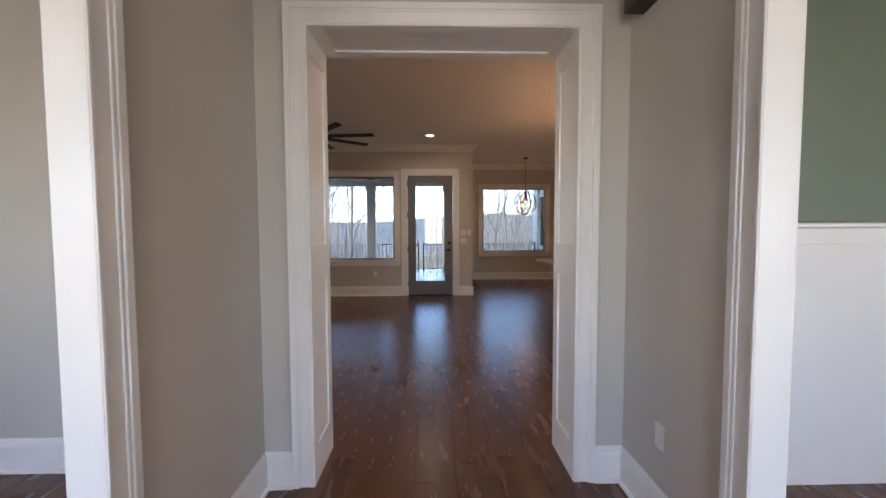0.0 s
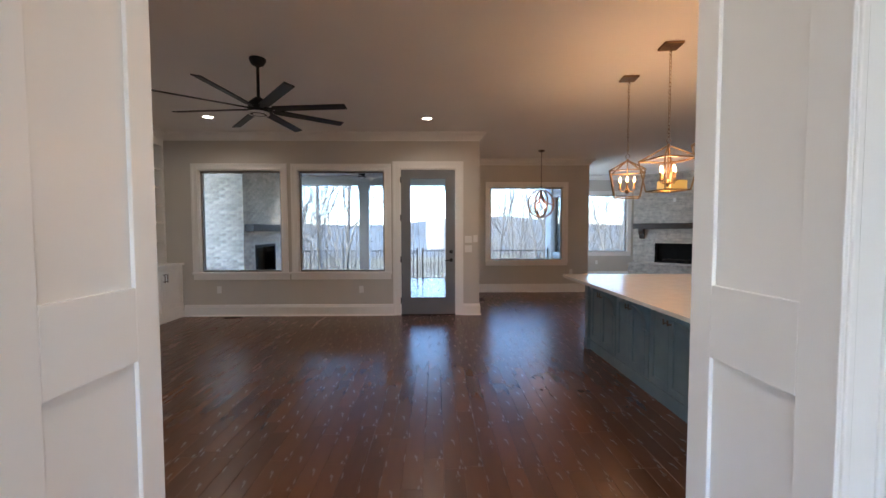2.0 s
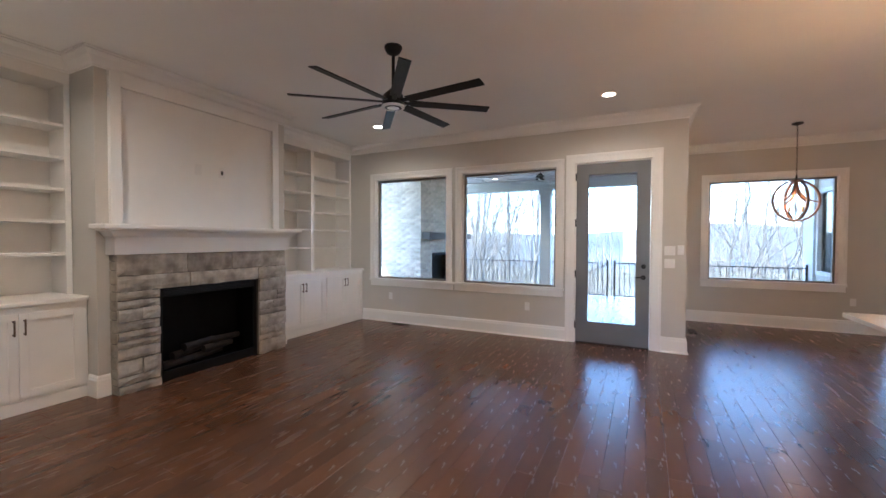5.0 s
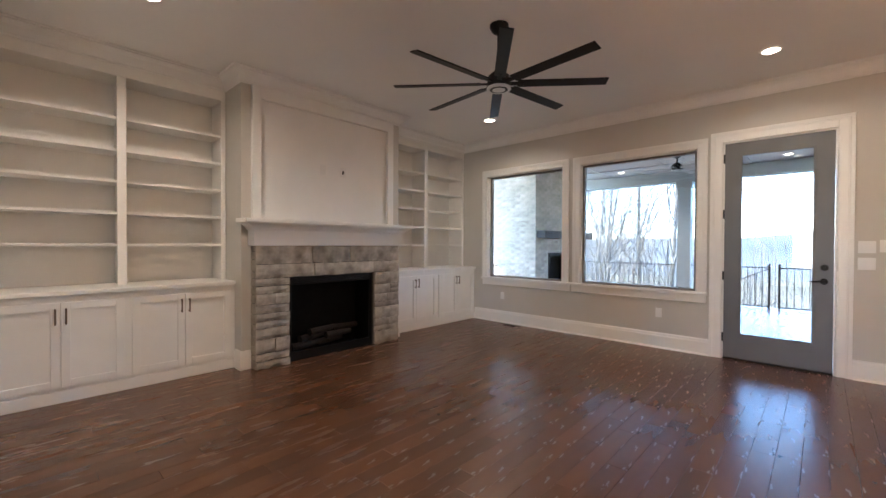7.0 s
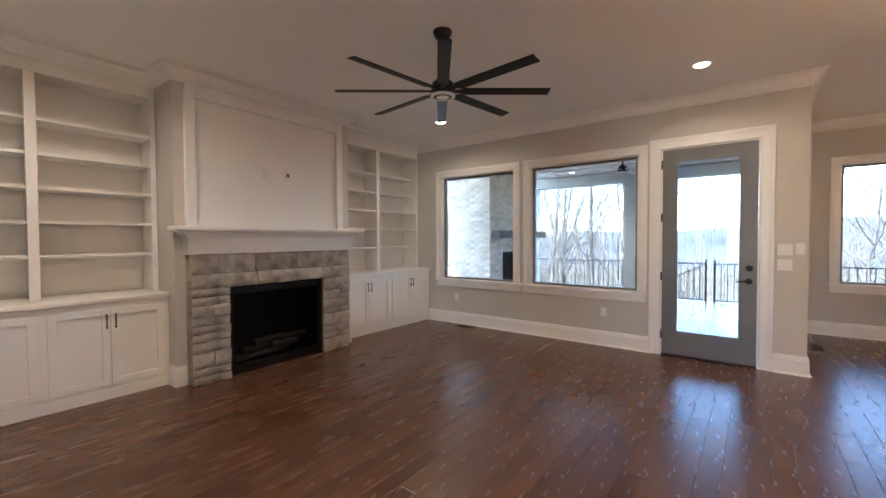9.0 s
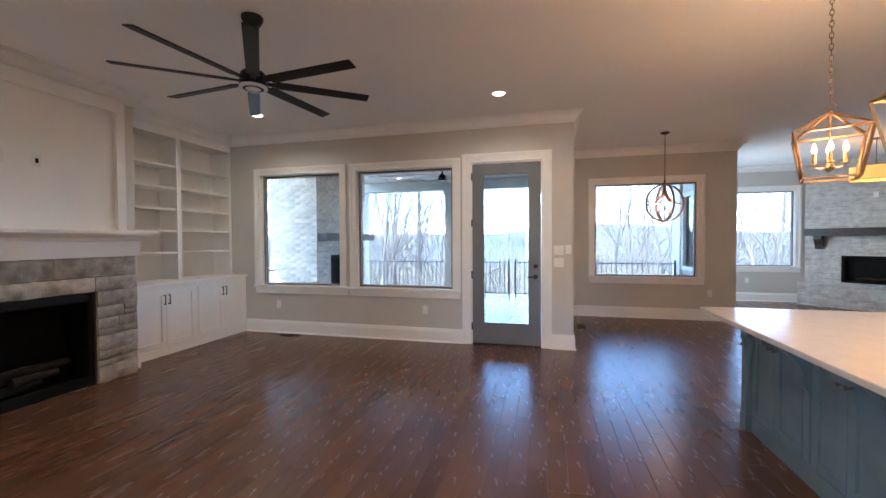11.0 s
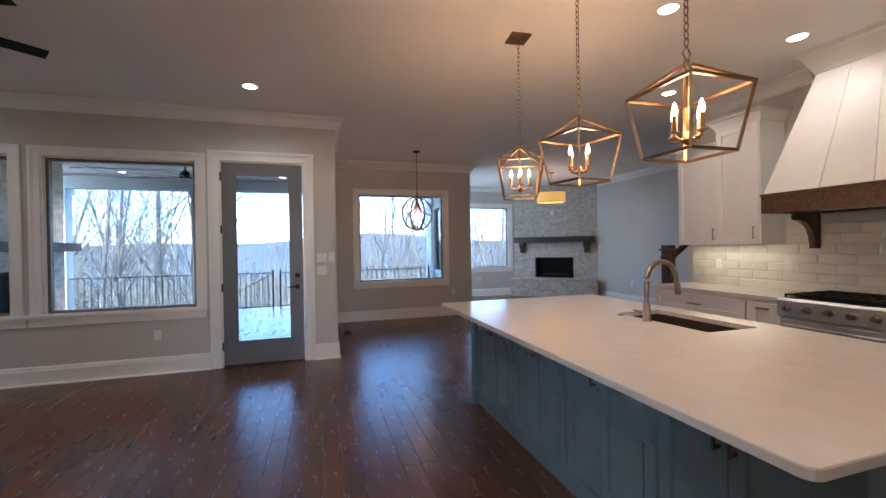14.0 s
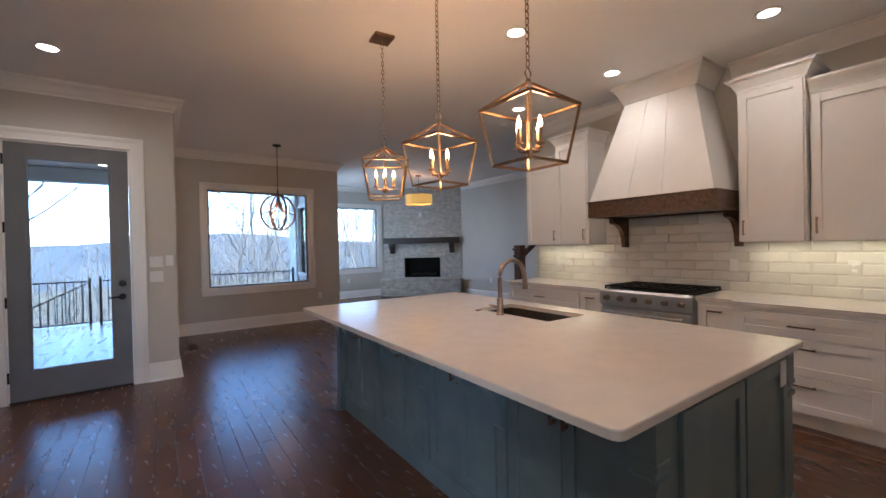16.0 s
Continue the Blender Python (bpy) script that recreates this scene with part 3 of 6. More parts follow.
# ---- built-in bookcases beside the fireplace (front faces +x) ----
def bookcase(y0, y1, label):
    W = y1 - y0
    m = pose(-4.15, y0, 0, 0, 0, 90)
    base = thing("base_cabinet", m, "white painted built-in base cabinet with shaker doors", "cabinet", "fireplace built-ins")
    D = 0.598
    bm = bmesh.new()
    box(bm, 0, W, 0, D, 0.10, 0.865)
    box(bm, 0, W, -0.012, 0.0, 0.0, 0.098, 0.002)
    box(bm, 0, W, 0.002, D, 0.0, 0.10)
    part("body", bm, CABW, base)
    half, e = W / 2, 0.045
    for a, b in ((e, half - e * 0.6), (half + e * 0.6, W - e)):
        mid = (a + b) / 2
        door_front(base, a, mid - 0.002, 0.125, 0.81, CABW, ("v", mid - 0.032, 0.70))
        door_front(base, mid + 0.002, b, 0.125, 0.81, CABW, ("v", mid + 0.032, 0.70))
    bm = bmesh.new()
    box(bm, -0.002, W + 0.002, -0.035, D, 0.867, 0.902, 0.004)
    single("cabinet_top", bm, CABW, "white painted wood top on the built-in cabinet", "countertop", "fireplace built-ins", m=m)
    bk = thing("bookcase", m, label, "bookcase", "fireplace built-ins")
    f = 0.25
    bm = bmesh.new()
    box(bm, 0.02, W - 0.02, D - 0.018, D - 0.001, 0.904, H - 0.002)
    part("back_panel", bm, CABW, bk)
    for xa, xb in ((0.001, 0.045), (half - 0.035, half + 0.035), (W - 0.045, W - 0.001)):
        bm = bmesh.new()
        box(bm, xa, xb, f, f + 0.02, 0.904, 2.818, 0.002)
        part("face_stile", bm, CABW, bk)
        bm = bmesh.new()
        mid = min(max((xa + xb) / 2, 0.011), W - 0.011)
        box(bm, mid - 0.01, mid + 0.01, f + 0.021, D - 0.019, 0.904, 2.818)
        part("side_panel", bm, CABW, bk)
    bm = bmesh.new()
    box(bm, 0.001, W - 0.001, f, f + 0.02, 2.82, H - 0.001, 0.002)
    part("head_rail", bm, CABW, bk)
    bm = bmesh.new()
    box(bm, 0.021, W - 0.021, f + 0.021, D - 0.019, 2.82, 2.84)
    part("top_panel", bm, CABW, bk)
    for xa, xb in ((0.024, half - 0.012), (half + 0.012, W - 0.024)):
        for z in (1.285, 1.58, 1.872, 2.16, 2.452):
            bm = bmesh.new()
            box(bm, xa, xb, f + 0.024, D - 0.02, z - 0.025, z, 0.002)
            part("shelf", bm, CABW, bk)


bookcase(2.433, 4.21, "white painted built-in bookcase with empty shelves")
bookcase(6.305, 8.195, "white painted built-in bookcase with empty shelves by the window")

# ---- fireplace ----
FX = -3.985
bm = bmesh.new()
cells(bm, 4.215, 6.30, 0, H - 0.001, [(4.66, 5.82, 0.0, 0.93)], lambda b, a, c, za, zb: box(b, -4.745, FX, a, c, za, zb))
bmesh.ops.remove_doubles(bm, verts=bm.verts, dist=0.0005)
structure("chimney_breast", bm, GREIGE, "greige painted chimney breast", "chimney breast")
for yy, s in ((4.2145, -1), (6.3005, 1)):
    bm = bmesh.new()
    P = [(-4.13, yy), (FX, yy), (FX, yy - s * 0.09)] if s < 0 else [(FX, yy - s * 0.09), (FX, yy), (-4.13, yy)]
    sweep(bm, BASEP, [(x + (0.0005 if x == FX else 0), y, 0) for x, y in P])
    structure("baseboard", bm, WHITE, "white baseboard return at the chimney breast", "baseboard")

fp = thing("fireplace_surround", pose(FX, 4.25, 0, 0, 0, 90), "grey ledgestone fireplace surround with a black gas insert", "fireplace")
# local: x along the wall, -y into the room
bm = bmesh.new()
cells(bm, 0.07, 1.94, 0.0, 1.268, [(0.41, 1.55, 0.0, 0.93)], lambda b, a, c, za, zb: box(b, a, c, -0.10, -0.0005, za, zb))
part("mortar_bed", bm, MORTAR, fp)


def stone_mesh(w, h, t, rng):
    bm = bmesh.new()
    nx = max(2, int(w / 0.045))
    nz = 2 if h < 0.07 else 3 if h < 0.11 else 4
    grid = []
    for j in range(nz + 1):
        row = []
        for i in range(nx + 1):
            u, v = i / nx, j / nz
            edge = i in (0, nx) or j in (0, nz)
            row.append(bm.verts.new((w * u + (rng.uniform(-0.004, 0.004) if 0 < i < nx else 0), -t - (rng.uniform(-0.009, 0.0) if edge else rng.uniform(0.0, 0.013)), h * v + (rng.uniform(-0.006, 0.006) if 0 < i < nx else rng.uniform(-0.003, 0.003)))))
        grid.append(row)
    back = [[bm.verts.new((w * i / nx, 0, h * j / nz)) for i in range(nx + 1)] for j in range(nz + 1)]
    for j in range(nz):
        for i in range(nx):
            bm.faces.new((grid[j][i], grid[j][i + 1], grid[j + 1][i + 1], grid[j + 1][i]))
    for i in range(nx):
        bm.faces.new((back[0][i], back[0][i + 1], grid[0][i + 1], grid[0][i]))
        bm.faces.new((grid[nz][i], grid[nz][i + 1], back[nz][i + 1], back[nz][i]))
    for j in range(nz):
        bm.faces.new((back[j][0], grid[j][0], grid[j + 1][0], back[j + 1][0]))
        bm.faces.new((grid[j][nx], back[j][nx], back[j + 1][nx], grid[j + 1][nx]))
    return bm


rng = random.Random(5)


def ledge(x0, x1, z0, z1, lo, hi, wmin, wmax):
    z = z0
    while z < z1 - 0.015:
        h = rng.uniform(lo, hi)
        if z + h > z1 - lo * 0.7:
            h = z1 - z
        x = x0 + 0.0
        while x < x1 - 0.01:
            w = rng.uniform(wmin, wmax)
            if x + w > x1 - wmin * 0.6:
                w = x1 - x
            hh = [(z, h)] if (h < 0.11 or rng.random() < 0.7) else [(z, h * 0.48), (z + h * 0.5, h * 0.5)]
            for zz, h2 in hh:
                s = part("stone", stone_mesh(w - 0.007, h2 - 0.007, rng.uniform(0.018, 0.046), rng), STONE, fp)
                s.location = (x + 0.0035, -0.1005, zz + 0.0035)
            x += w
        z += h


ledge(0.06, 0.42, 0.0, 0.93, 0.08, 0.2, 0.2, 0.40)
ledge(1.55, 1.95, 0.0, 0.93, 0.06, 0.17, 0.18, 0.40)
ledge(0.06, 1.95, 0.93, 1.27, 0.07, 0.15, 0.25, 0.85)
# side returns of the stone
for xx in (0.058, 1.952):
    bm = bmesh.new()
    z = 0.0
    while z < 1.26:
        h = min(rng.uniform(0.06, 0.13), 1.268 - z)
        a, b = sorted((xx, xx + (0.011 if xx < 1 else -0.011) + rng.uniform(-0.008, 0.004)))
        box(bm, a, b, -0.118, -0.001, z + 0.003, z + h - 0.003, 0.004)
        z += h
    tagged(part("stone_return", bm, STONE, fp), kind="stuff")
bm = bmesh.new()
box(bm, 0.43, 1.53, 0.26, 0.28, 0.0, 0.92)
ins = part("firebox_insert", bm, FIREBOX, fp, "black metal gas firebox")
for b6 in ((0.42, 0.44, -0.06, 0.28, 0.0, 0.92), (1.52, 1.54, -0.06, 0.28, 0.0, 0.92), (0.42, 1.54, -0.06, 0.28, 0.905, 0.925), (0.42, 1.54, -0.06, 0.28, 0.004, 0.03)):
    bm = bmesh.new()
    box(bm, *b6)
    part("firebox_panel", bm, FIREBOX, ins)
bm = bmesh.new()
for a, b, c, e in ((0.42, 0.46, 0.0, 0.925), (1.50, 1.54, 0.0, 0.925), (0.46, 1.50, 0.84, 0.925), (0.46, 1.50, 0.0, 0.10)):
    box(bm, a, b, -0.085, -0.061, c, e, 0.004)
for k in range(4):
    box(bm, 0.47, 1.49, -0.09, -0.085, 0.855 + k * 0.016, 0.862 + k * 0.016)
part("firebox_trim", bm, BLACK, ins)
for k in range(6):
    bm = bmesh.new()
    a = rng.uniform(-0.5, 0.5)
    cx, cy, cz = 0.72 + 0.11 * k, 0.10 + 0.03 * (k % 2), 0.11 + 0.07 * (k % 3)
    rod(bm, (cx - 0.18, cy - 0.06 * a, cz), (cx + 0.18, cy + 0.08 * a, cz + 0.05 * a), 0.045, 0.032, 9)
    part("gas_log", bm, LOG, ins, "charred ceramic log")

mt = thing("mantel", pose(FX, 4.25, 0, 0, 0, 90), "white painted wood mantel shelf over the stone surround", "mantel")
bm = bmesh.new()
box(bm, 0.03, 1.98, -0.16, -0.0005, 1.271, 1.43, 0.003)
part("frieze", bm, WHITE, mt)
bm = bmesh.new()
sweep(bm, [(0, 0), (0.012, 0), (0.018, 0.012), (0.03, 0.03), (0.055, 0.052), (0.075, 0.058), (0.075, 0.068), (0, 0.068)], [(1.98, -0.001, 1.4305), (1.98, -0.16, 1.4305), (0.03, -0.16, 1.4305), (0.03, -0.001, 1.4305)][::-1])
part("cove_moulding", bm, WHITE, mt)
bm = bmesh.new()
box(bm, -0.09, 2.10, -0.265, -0.0005, 1.4995, 1.542, 0.008)
part("shelf", bm, WHITE, mt)
om = thing("overmantel_panel", pose(FX, 4.25, 0, 0, 0, 90), "white painted panelled overmantel with flat battens", "panel")
bm = bmesh.new()
box(bm, 0.062, 1.92, -0.008, -0.0005, 1.543, H - 0.136)
part("panel", bm, WHITE, om)
for a, b, c, e in ((0.062, 0.15, 1.5435, H - 0.136), (1.83, 1.92, 1.5435, H - 0.136), (0.15, 1.83, 2.79, H - 0.136)):
    bm = bmesh.new()
    box(bm, a, b, -0.048, -0.0085, c, e, 0.003)
    part("batten", bm, WHITE, om)


def wall_plate(m, kind, label):
    """An outlet or switch plate on a wall; local -y faces the room."""
    t = thing({"o": "outlet", "s": "light_switch", "c": "cable_plate"}[kind], m, label, {"o": "outlet", "s": "switch", "c": "cable plate"}[kind], "wall plates")
    bm = bmesh.new()
    w = 0.06 if kind == "s" else 0.036
    box(bm, -w, w, -0.006, -0.0005, -0.058, 0.058, 0.002)
    part("plate", bm, PLATE, t)
    if kind == "o":
        for z in (-0.021, 0.021):
            bm = bmesh.new()
            box(bm, -0.016, 0.016, -0.0085, -0.0062, z - 0.014, z + 0.014, 0.002)
            for x in (-0.006, 0.006):
                box(bm, x - 0.0012, x + 0.0012, -0.0087, -0.0084, z - 0.003, z + 0.006)
            part("socket", bm, PLATE, t)
    elif kind == "s":
        for x in (-0.03, 0.03):
            bm = bmesh.new()
            box(bm, x - 0.016, x + 0.016, -0.010, -0.0062, -0.033, 0.033, 0.002)
            part("rocker", bm, PLATE, t)
    else:
        bm = bmesh.new()
        box(bm, -0.012, 0.012, -0.0085, -0.0062, -0.022, 0.022, 0.002)
        part("insert", bm, BLACK if kind == "c" else PLATE, t)
    return t


for x in (-1.178, -3.551):
    wall_plate(pose(x, 8.2, 0.445), "o", "white duplex outlet below the window")
wall_plate(pose(3.22, 10.70, 0.475), "o", "white duplex outlet on the nook wall")
wall_plate(pose(0.63, 8.2, 1.285), "s", "white double rocker switch beside the door")
wall_plate(pose(0.75, 8.2, 1.295), "o", "white wall control beside the switches")
wall_plate(pose(0.63, 8.2, 1.125), "s", "white double rocker switch beside the door")
wall_plate(pose(FX + 0.0085, 5.13, 2.16, 0, 0, 90), "o", "white outlet on the overmantel panel")
wall_plate(pose(FX + 0.0085, 5.40, 2.16, 0, 0, 90), "c", "white cable plate on the overmantel panel")
wall_plate(pose(1.031, 1.70, 0.435, 0, 0, -90), "o", "white outlet low on the hall wall")
for y in (6.48, 5.73, 4.40, 3.58):
    wall_plate(pose(5.166, y, 1.15, 0, 0, -90), "o", "white duplex outlet set in the tile backsplash")
wall_plate(pose(4.9, 13.40, 0.47), "o", "white outlet under the keeping room window")
wall_plate(pose(7.60, 10.6, 0.47, 0, 0, -90), "o", "white outlet low on the grey wall")
for x, y, r in ((-3.27, 8.07, 0), (1.03, 9.70, 90)):
    v = thing("floor_vent", pose(x, y, 0.0045, 0, 0, r), "dark bronze slotted floor vent", "vent")
    bm = bmesh.new()
    box(bm, -0.15, 0.15, -0.05, 0.05, 0.0, 0.004, 0.001)
    part("plate", bm, IRON, v)
    for k in range(9):
        bm = bmesh.new()
        box(bm, -0.13 + k * 0.029, -0.112 + k * 0.029, -0.036, 0.036, 0.0045, 0.007)
        part("slat", bm, BLACK, v)

# ---- recessed lights ----
for dx, dy in DOWNLIGHTS:
    t = thing("recessed_light", pose(dx, dy, H), "round recessed ceiling light, switched on", "ceiling light", "recessed ceiling lights")
    bm = bmesh.new()
    lathe(bm, [(0.088, -0.0005), (0.088, -0.006), (0.066, -0.008), (0.064, -0.0005)])
    part("trim_ring", bm, WHITE, t, "", True)
    bm = bmesh.new()
    lathe(bm, [(0.063, -0.0005), (0.063, -0.005)])
    part("lens", bm, LENS, t, "glowing frosted lens")


def ceiling_fan(m, blades, radius, drop, start, label, blade_w=0.075, blade=None):
    f = thing("ceiling_fan", m, label, "ceiling fan")
    bm = bmesh.new()
    lathe(bm, [(0.075, 0.0), (0.075, -0.02), (0.055, -0.055), (0.02, -0.075)])
    part("canopy", bm, BLACK, f, "", True)
    bm = bmesh.new()
    rod(bm, (0, 0, -0.06), (0, 0, -drop + 0.12), 0.014, seg=12)
    part("downrod", bm, BLACK, f, "", True)
    bm = bmesh.new()
    lathe(bm, [(0.03, -drop + 0.14), (0.05, -drop + 0.12), (0.085, -drop + 0.09), (0.095, -drop + 0.03), (0.095, -drop - 0.005), (0.07, -drop - 0.02)], seg=28)
    part("motor_housing", bm, BLACK, f, "", True)
    bm = bmesh.new()
    lathe(bm, [(0.098, -drop - 0.002), (0.098, -drop - 0.016), (0.03, -drop - 0.022)], seg=28)
    part("light_disc", bm, PLATE, f, "pale round cover", True)
    for k in range(blades):
        a = radians(start + 360 * k / blades)
        bm = bmesh.new()
        m2 = Matrix.Rotation(a, 4, "Z") @ Matrix.Translation((0, 0, -drop + 0.03)) @ Matrix.Rotation(radians(-12), 4, "X")
        n0 = len(bm.verts)
        box(bm, 0.085, 0.20, -0.018, 0.018, -0.006, 0.006, 0.002)
        box(bm, 0.15, radius, -blade_w / 2, blade_w / 2, -0.004, 0.005, 0.002)
        bm.transform(m2)
        part("blade", bm, blade or BLACK, f)
    return f


ceiling_fan(pose(-1.60, 5.31, H), 8, 0.85, 0.50, -6.5, "large black eight-blade ceiling fan hanging in the living room", 0.088)


def chain(bm, z0, z1, x=0.0, y=0.0, link=0.042):
    n = max(1, int((z1 - z0) / (link * 0.78)))
    step = (z1 - z0) / n
    for k in range(n):
        c = z0 + (k + 0.5) * step
        pts = []
        for i in range(10):
            a = 2 * math.pi * i / 10
            u, w = 0.010 * math.cos(a), link * 0.5 * math.sin(a)
            pts.append((x + (u if k % 2 else 0), y + (0 if k % 2 else u), c + w))
        tube(bm, pts, 0.0028, 5, closed=True)


def bulb(parent, x, y, z):
    """A candle sleeve whose foot is at z, with a flame-shaped bulb."""
    bm = bmesh.new()
    lathe(bm, [(0.02, z), (0.022, z + 0.006), (0.011, z + 0.01), (0.0105, z + 0.075)], (x, y), 12)
    c = part("candle_sleeve", bm, CANDLE, parent, "", True)
    bm = bmesh.new()
    lathe(bm, [(0.007, z + 0.075), (0.012, z + 0.088), (0.0125, z + 0.098), (0.008, z + 0.118), (0.002, z + 0.136)], (x, y), 12)
    part("bulb", bm, BULB, c, "lit flame bulb", True)


def lantern(x, y, turn):
    t = thing("lantern_pendant", pose(x, y, 0, 0, 0, turn), "antique gold open-frame lantern pendant with four lit candle bulbs", "pendant light", "pendants over the island")
    bm = bmesh.new()
    box(bm, -0.08, 0.08, -0.08, 0.08, H - 0.022, H - 0.0005, 0.004)
    bm.transform(Matrix.Rotation(radians(-6 - turn), 4, "Z"))
    part("canopy", bm, BRASS, t)
    bm = bmesh.new()
    chain(bm, 2.255, H - 0.02)
    part("chain", bm, BRASS, t)
    bm = bmesh.new()
    loop = [(0.022 * math.cos(2 * math.pi * k / 4), 0, 2.224 + 0.034 * math.sin(2 * math.pi * k / 4)) for k in range(4)]
    tube(bm, loop, 0.004, 6, closed=True)
    rod(bm, (0, 0, 2.165), (0, 0, 2.195), 0.013)
    part("hanging_loop", bm, BRASS, t)
    top, shoulder, base = 2.175, 2.06, 1.785
    R, r = 0.240, 0.176
    cs = [(1, 1), (-1, 1), (-1, -1), (1, -1)]

    def bar(a, b):
        d = (Vector(b) - Vector(a))
        bm2 = bmesh.new()
        box(bm2, -0.0065, 0.0065, -0.0065, 0.0065, -0.003, d.length + 0.003, 0.0012)
        bm2.transform(Matrix.Translation(a) @ d.to_track_quat("Z", "Y").to_matrix().to_4x4())
        return bm2
    for k in range(4):
        a, b = cs[k], cs[(k + 1) % 4]
        q = 0.7071
        for p0, p1 in (((a[0] * 0.012, a[1] * 0.012, top), (a[0] * R * q, a[1] * R * q, shoulder)), ((a[0] * R * q, a[1] * R * q, shoulder), (a[0] * r * q, a[1] * r * q, base)),
                       ((a[0] * R * q, a[1] * R * q, shoulder), (b[0] * R * q, b[1] * R * q, shoulder)), ((a[0] * r * q, a[1] * r * q, base), (b[0] * r * q, b[1] * r * q, base))):
            part("frame_bar", bar(p0, p1), BRASS, t)
    bm = bmesh.new()
    rod(bm, (0, 0, 1.86), (0, 0, top), 0.0065)
    lathe(bm, [(0.004, 1.822), (0.018, 1.835), (0.026, 1.85), (0.018, 1.87), (0.007, 1.885)], seg=14)
    part("stem", bm, BRASS, t, "", True)
    for k in range(4):
        a = math.pi / 2 * k
        bx, by = 0.07 * math.cos(a), 0.07 * math.sin(a)
        bm = bmesh.new()
        tube(bm, [(0.01 * math.cos(a), 0.01 * math.sin(a), 1.855), (0.04 * math.cos(a), 0.04 * math.sin(a), 1.848), (bx, by, 1.858), (bx, by, 1.873)], 0.005, 6)
        arm = part("arm", bm, BRASS, t)
        bulb(arm, bx, by, 1.872)
    return t


for (px, py), turn in zip(PENDANTS, (0, 9, -26)):
    lantern(px, py, turn)

# ---- orb chandelier in the nook ----
ob = thing("orb_chandelier", pose(2.235, 9.65, 0), "copper-brown banded orb chandelier with lit candle bulbs", "chandelier")
bm = bmesh.new()
lathe(bm, [(0.065, H - 0.0005), (0.065, H - 0.015), (0.03, H - 0.03)])
part("canopy", bm, IRON, ob, "dark iron canopy", True)
bm = bmesh.new()
chain(bm, 2.33, H - 0.02)
part("chain", bm, IRON, ob, "dark iron chain")
bm = bmesh.new()
rod(bm, (0, 0, 2.25), (0, 0, 2.335), 0.012)
rod(bm, (0, 0, 1.72), (0, 0, 2.26), 0.006)
part("stem", bm, IRON, ob)
for rr, a in ((0.292, 12), (0.284, 102)):
    bm = bmesh.new()
    n = 44
    A = []
    for i in range(n):
        th = 2 * math.pi * i / n
        A.append([bm.verts.new((rad * math.cos(th), w, 1.975 + rad * math.sin(th))) for rad, w in ((rr, -0.013), (rr, 0.013), (rr - 0.022, 0.013), (rr - 0.022, -0.013))])
    for i in range(n):
        for j in range(4):
            bm.faces.new((A[i][j], A[i][(j + 1) % 4], A[(i + 1) % n][(j + 1) % 4], A[(i + 1) % n][j]))
    bm.transform(Matrix.Rotation(radians(a), 4, "Z"))
    part("band", bm, ORBWOOD, ob, "", True)
for k in range(4):
    bm = bmesh.new()
    pts = []
    for i in range(13):
        u = i / 12
        pts.append((0.012 + 0.262 * u ** 2.2, 0, 2.255 - 0.30 * (1 - (1 - u) ** 1.6)))
    tube(bm, pts, 0.01, flat=(0.014, 0.008))
    bm.transform(Matrix.Rotation(radians(12 + 90 * k), 4, "Z"))
    part("petal_band", bm, ORBWOOD, ob, "copper-brown curved band", True)
for k in range(4):
    a = math.pi / 2 * k + 0.6
    bx, by = 0.10 * math.cos(a), 0.10 * math.sin(a)
    bm = bmesh.new()
    tube(bm, [(0.005 * math.cos(a), 0.005 * math.sin(a), 1.74), (0.05 * math.cos(a), 0.05 * math.sin(a), 1.735), (bx, by, 1.80), (bx, by, 1.82)], 0.005, 6)
    arm = part("arm", bm, IRON, ob)
    bulb(arm, bx, by, 1.82)

# ---- drum pendant in the keeping room ----
dp = thing("drum_pendant", pose(5.7, 10.96, 0), "glowing amber linen drum pendant", "pendant light")
bm = bmesh.new()
lathe(bm, [(0.07, H - 0.0005), (0.07, H - 0.02), (0.02, H - 0.03)])
part("canopy", bm, BRASS, dp, "", True)
bm = bmesh.new()
rod(bm, (0, 0, 2.55), (0, 0, H - 0.02), 0.006)
part("rod", bm, BRASS, dp)
bm = bmesh.new()
lathe(bm, [(0.315, 2.375), (0.315, 2.595), (0.311, 2.595), (0.311, 2.375)], seg=40)
bm.faces.ensure_lookup_table()
bmesh.ops.delete(bm, geom=[f for f in bm.faces if len(f.verts) > 4], context="FACES_ONLY")
part("shade", bm, CLOTH, dp, "amber linen shade", True)
for z in (2.375, 2.595):
    bm = bmesh.new()
    tube(bm, [(0.315 * math.cos(2 * math.pi * k / 40), 0.315 * math.sin(2 * math.pi * k / 40), z) for k in range(40)], 0.006, 6, closed=True)
    part("rim", bm, BRASS, dp)

# ---- kitchen island ----
IX0, IX1, IY0, IY1 = 1.955, 3.22, 3.49, 6.255
isl = thing("kitchen_island", pose(IX0, IY1, 0, 0, 0, -90), "blue-grey painted island cabinet with shaker doors", "kitchen island")
L, D = IY1 - IY0, IX1 - IX0
bm = bmesh.new()
box(bm, 0.02, L - 0.02, 0.0, 0.02, 0.0, 0.861)
box(bm, 0.02, L - 0.02, D - 0.02, D, 0.0, 0.861)
box(bm, 0.0, 0.02, 0.0, D, 0.0, 0.861)
box(bm, L - 0.02, L, 0.0, D, 0.0, 0.861)
box(bm, 0.02, L - 0.02, 0.02, D - 0.02, 0.3, 0.32)
part("body", bm, TEAL, isl)
